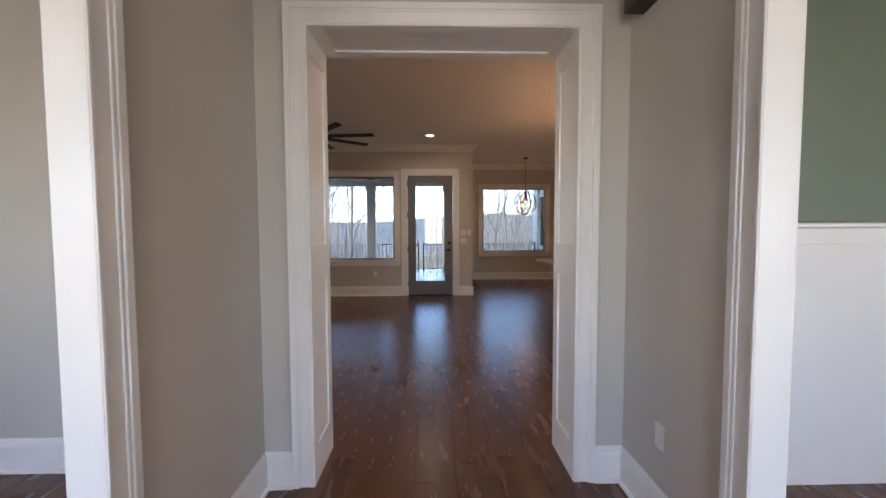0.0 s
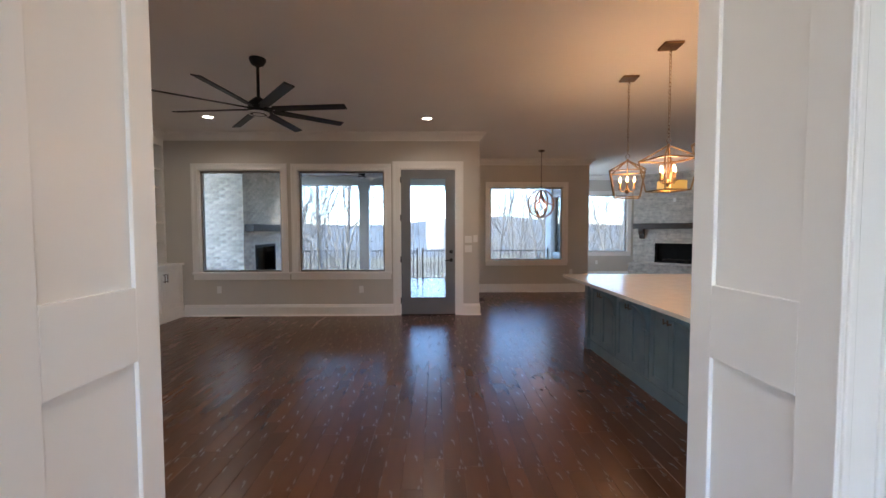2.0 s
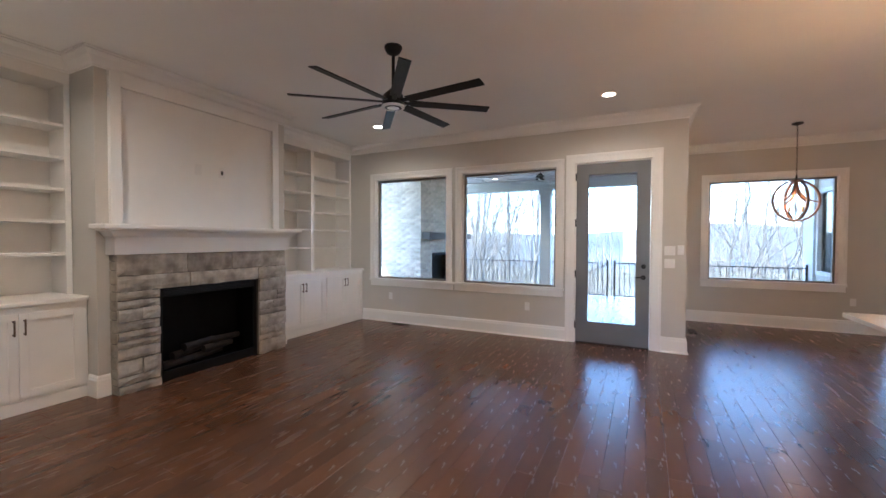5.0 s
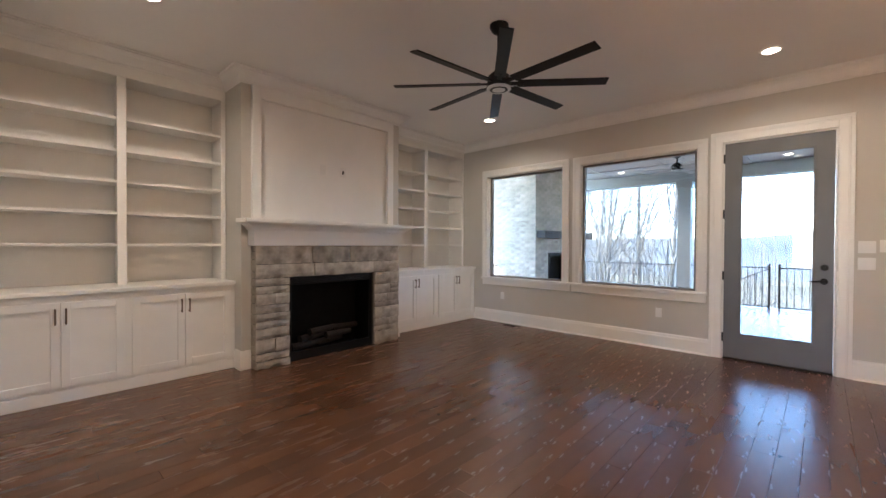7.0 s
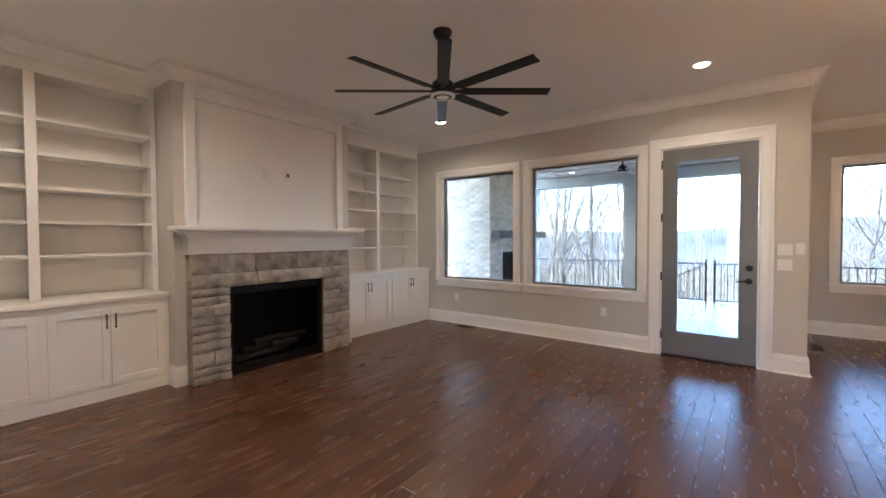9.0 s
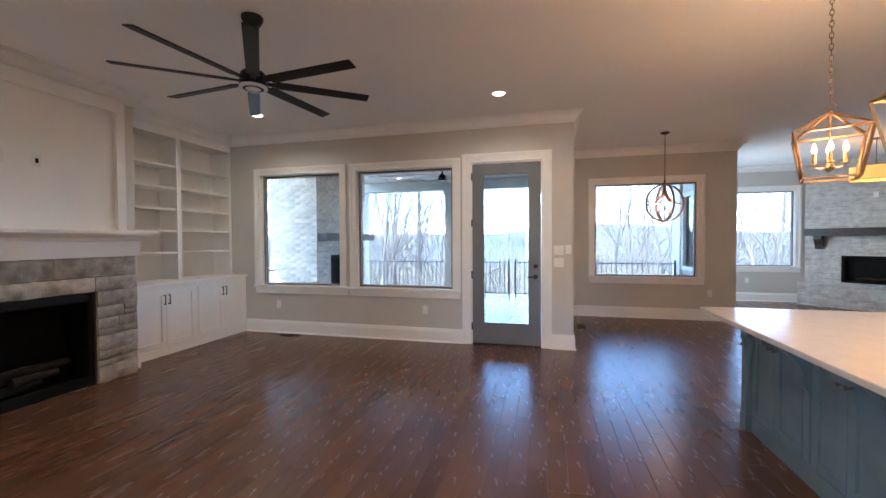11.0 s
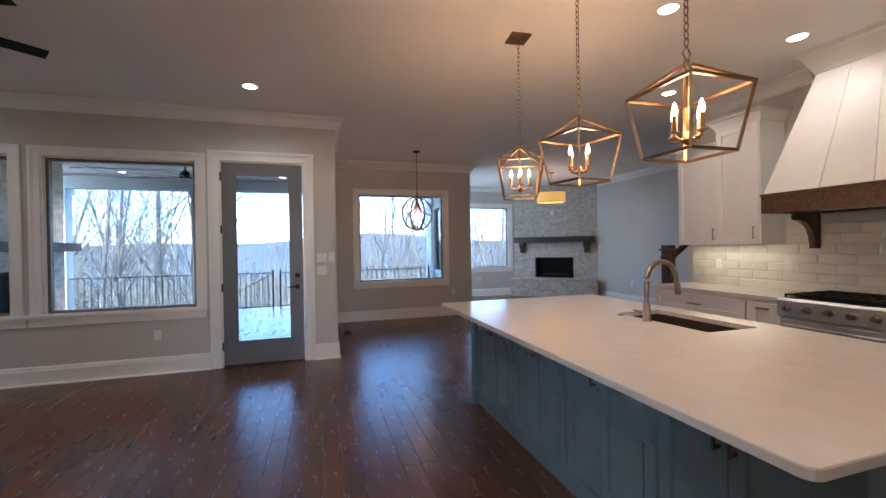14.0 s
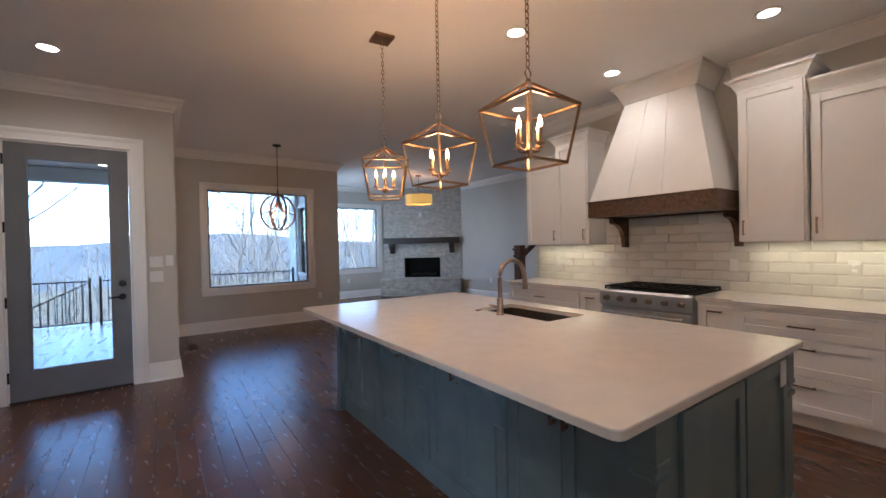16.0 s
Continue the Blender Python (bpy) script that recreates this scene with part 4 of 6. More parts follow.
bm = bmesh.new()
box(bm, 0.07, L - 0.07, -0.016, -0.0005, 0.0, 0.115, 0.003)
part("plinth", bm, TEAL, isl)
fronts = 4
pw = 0.075
gap = (L - 2 * pw) / fronts
for k in range(fronts):
    a = pw + k * gap + (0.045 if k else 0.01)
    b = pw + (k + 1) * gap - (0.045 if k < fronts - 1 else 0.01)
    mid = (a + b) / 2
    door_front(isl, a, mid - 0.002, 0.13, 0.84, TEAL, ("v", mid - 0.03, 0.735), hl=0.12)
    door_front(isl, mid + 0.002, b, 0.13, 0.84, TEAL, ("v", mid + 0.03, 0.735), hl=0.12)
for k in range(1, fronts):
    x = pw + k * gap
    bm = bmesh.new()
    n = 10
    pts = [(-0.001, 0.8605), (-0.265, 0.8605), (-0.265, 0.825)]
    for i in range(n + 1):
        a = math.pi / 2 * i / n
        pts.append((-0.255 + 0.205 * math.sin(a), 0.80 - 0.20 * (1 - math.cos(a))))
    pts += [(-0.05, 0.57), (-0.035, 0.55), (-0.001, 0.55)]
    A = [bm.verts.new((x - 0.036, y, z)) for y, z in pts]
    B = [bm.verts.new((x + 0.036, y, z)) for y, z in pts]
    bm.faces.new(A)
    bm.faces.new(B[::-1])
    for i in range(len(pts)):
        j = (i + 1) % len(pts)
        bm.faces.new((A[i], B[i], B[j], A[j]))
    part("corbel", bm, TEAL, isl, "carved support bracket")
    bm = bmesh.new()
    box(bm, x - 0.03, x + 0.03, -0.022, -0.0005, 0.13, 0.549, 0.002)
    part("pilaster", bm, TEAL, isl)
for x, y in ((pw / 2, -0.01), (L - pw / 2, -0.01), (L - pw / 2, D - 0.03)):
    bm = bmesh.new()
    s = 0.047
    box(bm, x - s, x + s, y - s, y + s, 0.0, 0.13, 0.004)
    box(bm, x - s + 0.006, x + s - 0.006, y - s + 0.006, y + s - 0.006, 0.13, 0.62, 0.004)
    box(bm, x - s - 0.004, x + s + 0.004, y - s - 0.004, y + s + 0.004, 0.62, 0.645, 0.006)
    box(bm, x - s + 0.006, x + s - 0.006, y - s + 0.006, y + s - 0.006, 0.645, 0.675, 0.004)
    box(bm, x - s - 0.004, x + s + 0.004, y - s - 0.004, y + s + 0.004, 0.675, 0.70, 0.006)
    box(bm, x - s, x + s, y - s, y + s, 0.70, 0.861, 0.003)
    part("corner_post", bm, TEAL, isl)
# panelled end
turn_end = Matrix.Translation((L, 0, 0)) @ Matrix.Rotation(radians(90), 4, "Z")
for a, b in ((0.10, D / 2 - 0.01), (D / 2 + 0.01, D - 0.12)):
    bm = bmesh.new()
    box(bm, a + 0.054, b - 0.054, -0.006, -0.001, 0.184, 0.776)
    bm.transform(turn_end)
    ep = part("end_panel", bm, TEAL, isl)
    for xa, xb, za, zb, nm in ((a, a + 0.058, 0.13, 0.83, "stile"), (b - 0.058, b, 0.13, 0.83, "stile"), (a + 0.058, b - 0.058, 0.772, 0.83, "rail"), (a + 0.058, b - 0.058, 0.13, 0.188, "rail")):
        bm = bmesh.new()
        box(bm, xa, xb, -0.02, -0.0005, za, zb, 0.0018)
        bm.transform(turn_end)
        part(nm, bm, TEAL, ep)
bm = bmesh.new()
box(bm, L + 0.0005, L + 0.016, 0.08, D - 0.08, 0.0, 0.115, 0.003)
part("end_plinth", bm, TEAL, isl)
wall_plate(pose(3.02, IY0 - 0.0205, 0.77), "o", "white outlet on the island end panel")

SX0, SX1, SY0, SY1 = 2.70, 3.09, 4.58, 5.31
TX0, TX1, TY0, TY1 = 1.642, 3.265, 3.445, 6.345
bm = bmesh.new()
zt, zb = 0.892, 0.8615


def rounded(x0, x1, y0, y1, r, n=5):
    out = []
    for cx, cy, a0 in ((x1 - r, y1 - r, 0), (x0 + r, y1 - r, 90), (x0 + r, y0 + r, 180), (x1 - r, y0 + r, 270)):
        for i in range(n + 1):
            a = radians(a0 + 90 * i / n)
            out.append((cx + r * math.cos(a), cy + r * math.sin(a)))
    return out


outer, inner = rounded(TX0, TX1, TY0, TY1, 0.035), rounded(SX0, SX1, SY0, SY1, 0.012)
loops = {}
for nm, pts, z, sh in (("ot", outer, zt, -0.003), ("om", outer, zt - 0.004, 0), ("ob", outer, zb, 0), ("it", inner, zt, 0), ("ib", inner, zb, 0)):
    cx, cy = (pts[0][0] + pts[12][0]) / 2, (pts[0][1] + pts[12][1]) / 2
    loops[nm] = [bm.verts.new((x + sh * (1 if x > cx else -1), y + sh * (1 if y > cy else -1), z)) for x, y in pts]
n = len(outer)
for A, B in (("ot", "om"), ("om", "ob"), ("ib", "it"), ("it", "ot"), ("ob", "ib")):
    for i in range(n):
        j = (i + 1) % n
        bm.faces.new((loops[A][i], loops[A][j], loops[B][j], loops[B][i]))
single("island_countertop", bm, QUARTZ, "white quartz island countertop with rounded corners", "countertop")
sk = thing("kitchen_sink", pose(0, 0, 0), "dark undermount sink set into the island", "sink")
bm = bmesh.new()
box(bm, SX0 - 0.015, SX1 + 0.015, SY0 - 0.015, SY1 + 0.015, 0.63, 0.645)
box(bm, SX0 - 0.015, SX0 - 0.003, SY0 - 0.015, SY1 + 0.015, 0.645, 0.861)
box(bm, SX1 + 0.003, SX1 + 0.015, SY0 - 0.015, SY1 + 0.015, 0.645, 0.861)
box(bm, SX0 - 0.003, SX1 + 0.003, SY0 - 0.015, SY0 - 0.003, 0.645, 0.861)
box(bm, SX0 - 0.003, SX1 + 0.003, SY1 + 0.003, SY1 + 0.015, 0.645, 0.861)
part("basin", bm, SINKMAT, sk)
bm = bmesh.new()
lathe(bm, [(0.045, 0.6455), (0.045, 0.65), (0.03, 0.647)], (2.9, 4.95))
part("drain", bm, STEEL, sk, "", True)
fc = thing("kitchen_faucet", pose(2.652, 4.977, zt), "brushed bronze gooseneck faucet on the island", "faucet")
bm = bmesh.new()
lathe(bm, [(0.030, 0.0005), (0.030, 0.008), (0.0245, 0.013), (0.0245, 0.115), (0.0175, 0.122)], seg=20)
part("body", bm, BRONZE, fc, "", True)
bm = bmesh.new()
pts = [(0, 0, 0.11), (0, 0, 0.262)] + [(0.125 - 0.125 * math.cos(a), 0, 0.262 + 0.125 * math.sin(a)) for a in [math.pi * k / 16 for k in range(1, 17)]] + [(0.256, 0, 0.225)]
tube(bm, pts, 0.0165, 14)
part("spout", bm, BRONZE, fc, "", True)
bm = bmesh.new()
rod(bm, (0.2545, 0, 0.24), (0.262, 0, 0.165), 0.0195, 0.021, 16)
part("spray_head", bm, BRONZE, fc, "", True)
bm = bmesh.new()
rod(bm, (0, 0.02, 0.055), (0, 0.045, 0.055), 0.014, seg=14)
tube(bm, [(0, 0.05, 0.055), (-0.01, 0.075, 0.06), (-0.02, 0.095, 0.063)], [0.008, 0.006, 0.005])
part("lever", bm, BRONZE, fc, "", True)
bm = bmesh.new()
lathe(bm, [(0.022, 0.0005), (0.022, 0.008), (0.016, 0.012)], seg=16)
single("sink_button", bm, BRONZE, "round bronze disposal button on the countertop", "button", smooth=True, m=pose(2.65, 5.22, zt))

# ---- kitchen wall ----
# local frame of a cabinet run: x along -y of the place, -y towards the room
def kcab(x_front, y_hi, y_lo, name, label):
    return thing(name, pose(x_front, y_hi, 0, 0, 0, -90), label, "cabinet", "white kitchen cabinets"), y_hi - y_lo


KW = 5.178


def base_unit(xf, y_hi, y_lo, fronts, label, kick=0.07):
    c, W = kcab(xf, y_hi, y_lo, "base_cabinet", label)
    Dp = KW - xf - 0.001
    bm = bmesh.new()
    box(bm, 0.001, W - 0.001, 0, Dp, 0.10, 0.858)
    box(bm, 0.001, W - 0.001, kick, Dp, 0.0, 0.10)
    part("body", bm, CABW, c)
    bm = bmesh.new()
    box(bm, 0.001, W - 0.001, kick - 0.012, kick - 0.0005, 0.0, 0.098)
    part("toe_kick", bm, CABW, c)
    for kind, a, b, z0, z1 in fronts:
        if kind == "drawer":
            door_front(c, a, b, z0, z1, CABW, ("h", (a + b) / 2, (z0 + z1) / 2 + (0.0 if z1 - z0 < 0.25 else 0.07)), name="drawer_front", hl=0.16)
        else:
            door_front(c, a, b, z0, z1, CABW, ("h", (a + b) / 2, z1 - 0.045), hl=min(0.11, (b - a) * 0.6))
    return c


W = 6.84 - 5.70
base_unit(4.56, 6.84, 5.70, [("drawer", 0.03, W - 0.02, 0.64, 0.83), ("drawer", 0.03, W - 0.02, 0.39, 0.625), ("drawer", 0.03, W - 0.02, 0.125, 0.375)], "white base cabinet with wide drawers beside the stairs")
base_unit(4.56, 5.70, 5.402, [("door", 0.02, 0.278, 0.125, 0.83)], "narrow white base cabinet beside the range")
base_unit(4.56, 4.478, 4.18, [("door", 0.02, 0.278, 0.125, 0.83)], "narrow white base cabinet beside the range")
W = 4.18 - 3.30
base_unit(4.48, 4.18, 3.30, [("drawer", 0.03, W - 0.03, 0.665, 0.83), ("drawer", 0.03, W - 0.03, 0.395, 0.65), ("drawer", 0.03, W - 0.03, 0.125, 0.38)], "white three-drawer base cabinet standing proud of its neighbours")
base_unit(4.48, 3.30, 2.45, [("drawer", 0.03, 0.82, 0.665, 0.83), ("drawer", 0.03, 0.82, 0.395, 0.65), ("drawer", 0.03, 0.82, 0.125, 0.38)], "white three-drawer base cabinet")
bm = bmesh.new()
box(bm, 4.525, KW - 0.001, 5.400, 6.86, 0.86, 0.90, 0.003)
single("kitchen_countertop", bm, QUARTZ, "white quartz countertop beside the range", "countertop", "kitchen countertops")
bm = bmesh.new()
plate(bm, [(4.445, 2.435), (KW - 0.001, 2.435), (KW - 0.001, 4.480), (4.525, 4.480), (4.525, 4.20), (4.445, 4.17)], 0.86, 0.90)
bm.transform(Matrix(((1, 0, 0, 0), (0, 0, 1, 0), (0, 1, 0, 0), (0, 0, 0, 1))))
single("kitchen_countertop", bm, QUARTZ, "white quartz countertop stepped out over the drawers", "countertop", "kitchen countertops")

# range
rg = thing("range", pose(4.50, 5.398, 0, 0, 0, -90), "stainless steel gas range with six bronze knobs", "range")
W, Dp = 0.916, KW - 4.50 - 0.012
bm = bmesh.new()
box(bm, 0.002, W - 0.002, 0.03, Dp, 0.10, 0.90, 0.003)
box(bm, 0.05, W - 0.05, 0.08, Dp, 0.0, 0.10)
part("body", bm, STEEL, rg)
bm = bmesh.new()
plate(bm, [(0, 0.74), (-0.02, 0.75), (-0.02, 0.885), (0, 0.905), (0.03, 0.905), (0.03, 0.74)], 0.001, W - 0.001)
bm.transform(Matrix(((0, 1, 0, 0), (1, 0, 0, 0), (0, 0, 1, 0), (0, 0, 0, 1))))
part("control_panel", bm, STEEL, rg, "brushed steel control panel")
bm = bmesh.new()
box(bm, 0.03, W - 0.03, -0.005, 0.03, 0.20, 0.72, 0.006)
od = part("oven_door", bm, STEEL, rg)
bm = bmesh.new()
rod(bm, (0.08, -0.06, 0.68), (W - 0.08, -0.06, 0.68), 0.013)
for x in (0.10, W - 0.10):
    rod(bm, (x, -0.06, 0.68), (x, -0.003, 0.68), 0.009)
part("handle", bm, STEEL, od)
for k in range(6):
    x = 0.09 + k * (W - 0.18) / 5
    bm = bmesh.new()
    rod(bm, (x, -0.0205, 0.82), (x, -0.032, 0.82), 0.030, 0.029, 20)
    rod(bm, (x, -0.032, 0.82), (x, -0.065, 0.82), 0.024, 0.020, 20)
    box(bm, x - 0.003, x + 0.003, -0.068, -0.064, 0.80, 0.842)
    part("knob", bm, BRONZE, rg, "bronze control knob")
bm = bmesh.new()
box(bm, 0.012, W - 0.012, 0.035, Dp - 0.01, 0.9005, 0.906)
part("cooktop", bm, FIREBOX, rg, "black enamel cooktop")
for k in range(3):
    bm = bmesh.new()
    a, b = 0.02 + k * 0.293, 0.02 + k * 0.293 + 0.287
    for y in (0.045, 0.19, 0.33, 0.47, 0.625):
        box(bm, a, b, y, y + 0.012, 0.925, 0.94, 0.002)
    for x in (a, a + 0.09, a + 0.185, b - 0.012):
        box(bm, x, x + 0.012, 0.045, 0.637, 0.924, 0.939, 0.002)
    for x in (a, b - 0.012):
        for y in (0.05, 0.62):
            box(bm, x, x + 0.012, y, y + 0.012, 0.9065, 0.926)
    part("grate", bm, BLACK, rg, "cast iron grate")
    for y in (0.19, 0.48):
        bm = bmesh.new()
        lathe(bm, [(0.045, 0.9065), (0.045, 0.915), (0.03, 0.918), (0.03, 0.922)], ((a + b) / 2, y), 18)
        part("burner", bm, BLACK, rg, "", True)


def upper(xf, y_hi, y_lo, z0, z1, doors, label, crown_sides=(True, True), handle_side=1):
    c, W = kcab(xf, y_hi, y_lo, "wall_cabinet", label)
    Dp = KW - xf - 0.001
    bm = bmesh.new()
    box(bm, 0.001, W - 0.001, 0, Dp, z0, z1)
    part("body", bm, CABW, c)
    n = doors
    for k in range(n):
        a, b = 0.012 + k * (W - 0.024) / n + 0.002, 0.012 + (k + 1) * (W - 0.024) / n - 0.002
        hx = b - 0.032 if (k + handle_side) % 2 == 0 else a + 0.032
        door_front(c, a, b, z0 + 0.006, z1 - 0.012, CABW, ("v", hx, z0 + 0.12), hl=0.13, hmat=BRONZE)
    bm = bmesh.new()
    prof = [(0, 0), (0.008, 0), (0.012, 0.02), (0.05, 0.085), (0.075, 0.10), (0.075, 0.115), (0, 0.115)]
    path = [(W - 0.001, 0.001, z1), (0.001, 0.001, z1)]
    if crown_sides[1]:
        path = [(W - 0.001, Dp, z1)] + path
    if crown_sides[0]:
        path = path + [(0.001, Dp, z1)]
    sweep(bm, prof, path[::-1])
    box(bm, 0.002, W - 0.002, 0.002, Dp - 0.001, z1 + 0.0005, z1 + 0.018)
    part("crown", bm, CABW, c)
    return c


upper(4.87, 6.765, 6.235, 1.375, 2.40, 1, "white shaker wall cabinet beside the range hood", (True, False), 0)
upper(4.83, 6.232, 5.765, 1.375, 2.62, 1, "tall white shaker wall cabinet beside the range hood", handle_side=0)
upper(4.80, 4.235, 3.78, 1.375, 2.66, 1, "tall white shaker wall cabinet beside the range hood", handle_side=1)
upper(4.87, 3.777, 3.11, 1.375, 2.52, 1, "white shaker wall cabinet", (False, False), 1)
upper(4.87, 3.108, 2.44, 1.375, 2.52, 1, "white shaker wall cabinet", (False, False), 1)

# range hood
hd = thing("range_hood", pose(4.50, 5.535, 0, 0, 0, -90), "white tapered range hood with a walnut band and corbels", "range hood")
W, Dp = 1.245, KW - 4.50 - 0.001
bm = bmesh.new()
cells(bm, 0, W, 0, Dp, [(0.06, W - 0.06, 0.06, Dp - 0.06)], lambda b, a, c, y0, y1: box(b, a, c, y0, y1, 1.66, 1.815))
bmesh.ops.remove_doubles(bm, verts=bm.verts, dist=0.0005)
box(bm, -0.008, W + 0.008, -0.008, Dp, 1.8155, 1.835, 0.004)
part("wood_band", bm, WALNUT, hd, "stained walnut band")
bm = bmesh.new()
z0, z1 = 1.8355, 2.86
b0 = [(0.02, 0.015), (W - 0.02, 0.015), (W - 0.02, Dp), (0.02, Dp)]
t0 = [(0.275, 0.30), (W - 0.275, 0.30), (W - 0.275, Dp), (0.275, Dp)]
A = [bm.verts.new((x, y, z0)) for x, y in b0]
B = [bm.verts.new((x, y, z1)) for x, y in t0]
bm.faces.new(A[::-1])
bm.faces.new(B)
for i in range(4):
    j = (i + 1) % 4
    bm.faces.new((A[i], A[j], B[j], B[i]))
part("chimney_cover", bm, CABW, hd)
for u0, u1 in ((0.0, 0.355), (0.36, 0.64), (0.645, 1.0)):
    bm = bmesh.new()
    lo = [(0.02 + (W - 0.04) * u, 0.015, z0 + 0.002) for u in (u0, u1)]
    hi = [(0.275 + (W - 0.55) * u, 0.30, z1 - 0.002) for u in (u1, u0)]
    A = [bm.verts.new(p) for p in lo + hi]
    B = [bm.verts.new((p[0], p[1] - 0.012, p[2])) for p in lo + hi]
    bm.faces.new(A)
    bm.faces.new(B[::-1])
    for i in range(4):
        j = (i + 1) % 4
        bm.faces.new((A[i], B[i], B[j], A[j]))
    part("front_board", bm, CABW, hd)
bm = bmesh.new()
sweep(bm, [(0, 0), (0.01, 0), (0.02, 0.03), (0.075, 0.14), (0.10, 0.16), (0.10, H - z1 - 0.001), (0, H - z1 - 0.001)], [(0.27, Dp, z1 + 0.0005), (0.27, 0.295, z1 + 0.0005), (W - 0.27, 0.295, z1 + 0.0005), (W - 0.27, Dp, z1 + 0.0005)])
box(bm, 0.28, W - 0.28, 0.31, Dp, z1 + 0.001, H - 0.002)
part("crown", bm, CABW, hd)
for x in (0.03, W - 0.08):
    bm = bmesh.new()
    pts = [(Dp - 0.016, 1.6595), (Dp - 0.33, 1.6595), (Dp - 0.33, 1.62)]
    for i in range(9):
        a = math.pi / 2 * i / 8
        pts.append((Dp - 0.32 + 0.22 * math.sin(a), 1.60 - 0.20 * (1 - math.cos(a))))
    pts += [(Dp - 0.085, 1.33), (Dp - 0.016, 1.33)]
    A = [bm.verts.new((x, y, z)) for y, z in pts]
    B = [bm.verts.new((x + 0.05, y, z)) for y, z in pts]
    bm.faces.new(A)
    bm.faces.new(B[::-1])
    for i in range(len(pts)):
        j = (i + 1) % len(pts)
        bm.faces.new((A[i], B[i], B[j], A[j]))
    part("corbel", bm, WALNUT, hd, "walnut corbel")
bm = bmesh.new()
box(bm, 0.065, W - 0.065, 0.065, Dp - 0.065, 1.68, 1.70)
part("filter", bm, STEEL, hd, "steel filter panel")

# ---- stairs beyond the kitchen ----
st = thing("staircase", pose(0, 0, 0), "staircase with dark wood treads, newel and black balusters", "staircase")
for k in range(8):
    x = 5.42 + 0.262 * k
    bm = bmesh.new()
    box(bm, x, x + 0.262, 6.0, 7.10, 0.18 * k, 0.18 * (k + 1) - 0.032)
    part("riser", bm, WHITE, st)
    bm = bmesh.new()
    box(bm, x - 0.025, x + 0.261, 6.0, 7.13, 0.18 * (k + 1) - 0.0315, 0.18 * (k + 1), 0.006)
    part("tread", bm, WALNUT, st)
    for f in (0.07, 0.20):
        bm = bmesh.new()
        bx = x + f
        rod(bm, (bx, 7.06, 0.18 * (k + 1)), (bx, 7.06, 1.20 + (bx - 5.1) * 0.687), 0.008, seg=8)
        part("baluster", bm, BLACK, st, "black iron baluster")
bm = bmesh.new()
box(bm, 5.035, 5.155, 7.09, 7.21, 0.0, 1.30, 0.004)
box(bm, 5.025, 5.165, 7.08, 7.22, 0.0, 0.2, 0.004)
box(bm, 5.025, 5.165, 7.08, 7.22, 1.20, 1.225, 0.004)
box(bm, 5.015, 5.175, 7.07, 7.23, 1.30, 1.33, 0.005)
box(bm, 5.03, 5.16, 7.085, 7.215, 1.33, 1.375, 0.012)
part("newel_post", bm, NEWEL, st, "brown stained newel post")
bm = bmesh.new()
tube(bm, [(5.15, 7.12, 1.235), (7.5, 7.06, 1.235 + 2.35 * 0.687)], 0.03, flat=(0.03, 0.028))
part("handrail", bm, NEWEL, st, "brown stained handrail")

# ---- corner fireplace in the keeping room ----
# local: x along the slanted wall, -y towards the room
cf = thing("corner_fireplace", pose(6.0, 13.4, 0, 0, 0, -45), "whitewashed split-stone corner fireplace", "fireplace")
CL = 2.26
bm = bmesh.new()
cells(bm, 0.0, CL, 0, H - 0.001, [(0.60, 1.64, 0.50, 1.06)], lambda b, a, c, za, zb: box(b, a, c, 0.0, 0.16, za, zb))
bmesh.ops.remove_doubles(bm, verts=bm.verts, dist=0.0005)
part("wall_core", bm, LIME, cf)
r2 = random.Random(11)


def strips(name, x0, x1, z0, z1, yface, opening=None, h=0.038, depth=0.014):
    bm = bmesh.new()
    z = z0
    while z < z1 - 0.01:
        hh = min(h * r2.uniform(0.7, 1.25), z1 - z)
        x = x0
        while x < x1 - 0.01:
            w = min(r2.uniform(0.12, 0.34), x1 - x)
            if x1 - x - w < 0.05:
                w = x1 - x
            segs = [(x, x + w)]
            if opening and z + hh > opening[2] and z < opening[3]:
                segs = [(max(x, a), min(x + w, b)) for a, b in ((x0, opening[0]), (opening[1], x1)) if min(x + w, b) - max(x, a) > 0.01]
            for a, b in segs:
                box(bm, a + 0.002, b - 0.002, yface - depth * r2.uniform(0.5, 1.2), yface - 0.0005, z + 0.002, z + hh - 0.002)
            x += w
        z += hh
    return tagged(part(name, bm, SPLIT, cf, "split stone courses"), kind="stuff")


strips("split_stone_facing", 0.002, CL - 0.002, 0.0, H - 0.002, 0.0, (0.60, 1.64, 0.50, 1.06))
bm = bmesh.new()
box(bm, 0.0, CL, -0.37, -0.025, 0.0, 0.43)
part("hearth_core", bm, LIME, cf)
strips("hearth_facing", 0.002, CL - 0.002, 0.0, 0.43, -0.37)
bm = bmesh.new()
x = 0.0
while x < CL - 0.01:
    w = min(r2.uniform(0.2, 0.4), CL - x)
    box(bm, x + 0.002, x + w - 0.002, -0.41, -0.022, 0.4305, 0.478, 0.006)
    x += w
tagged(part("hearth_cap", bm, SPLIT, cf), kind="stuff")
bm = bmesh.new()
box(bm, 0.602, 1.638, 0.14, 0.158, 0.502, 1.058)
for a, b, c, e in ((0.602, 0.64, 0.502, 1.058), (1.60, 1.638, 0.502, 1.058), (0.64, 1.60, 1.02, 1.058), (0.64, 1.60, 0.502, 0.53)):
    box(bm, a, b, -0.01, 0.139, c, e)
part("firebox_insert", bm, FIREBOX, cf, "black firebox")
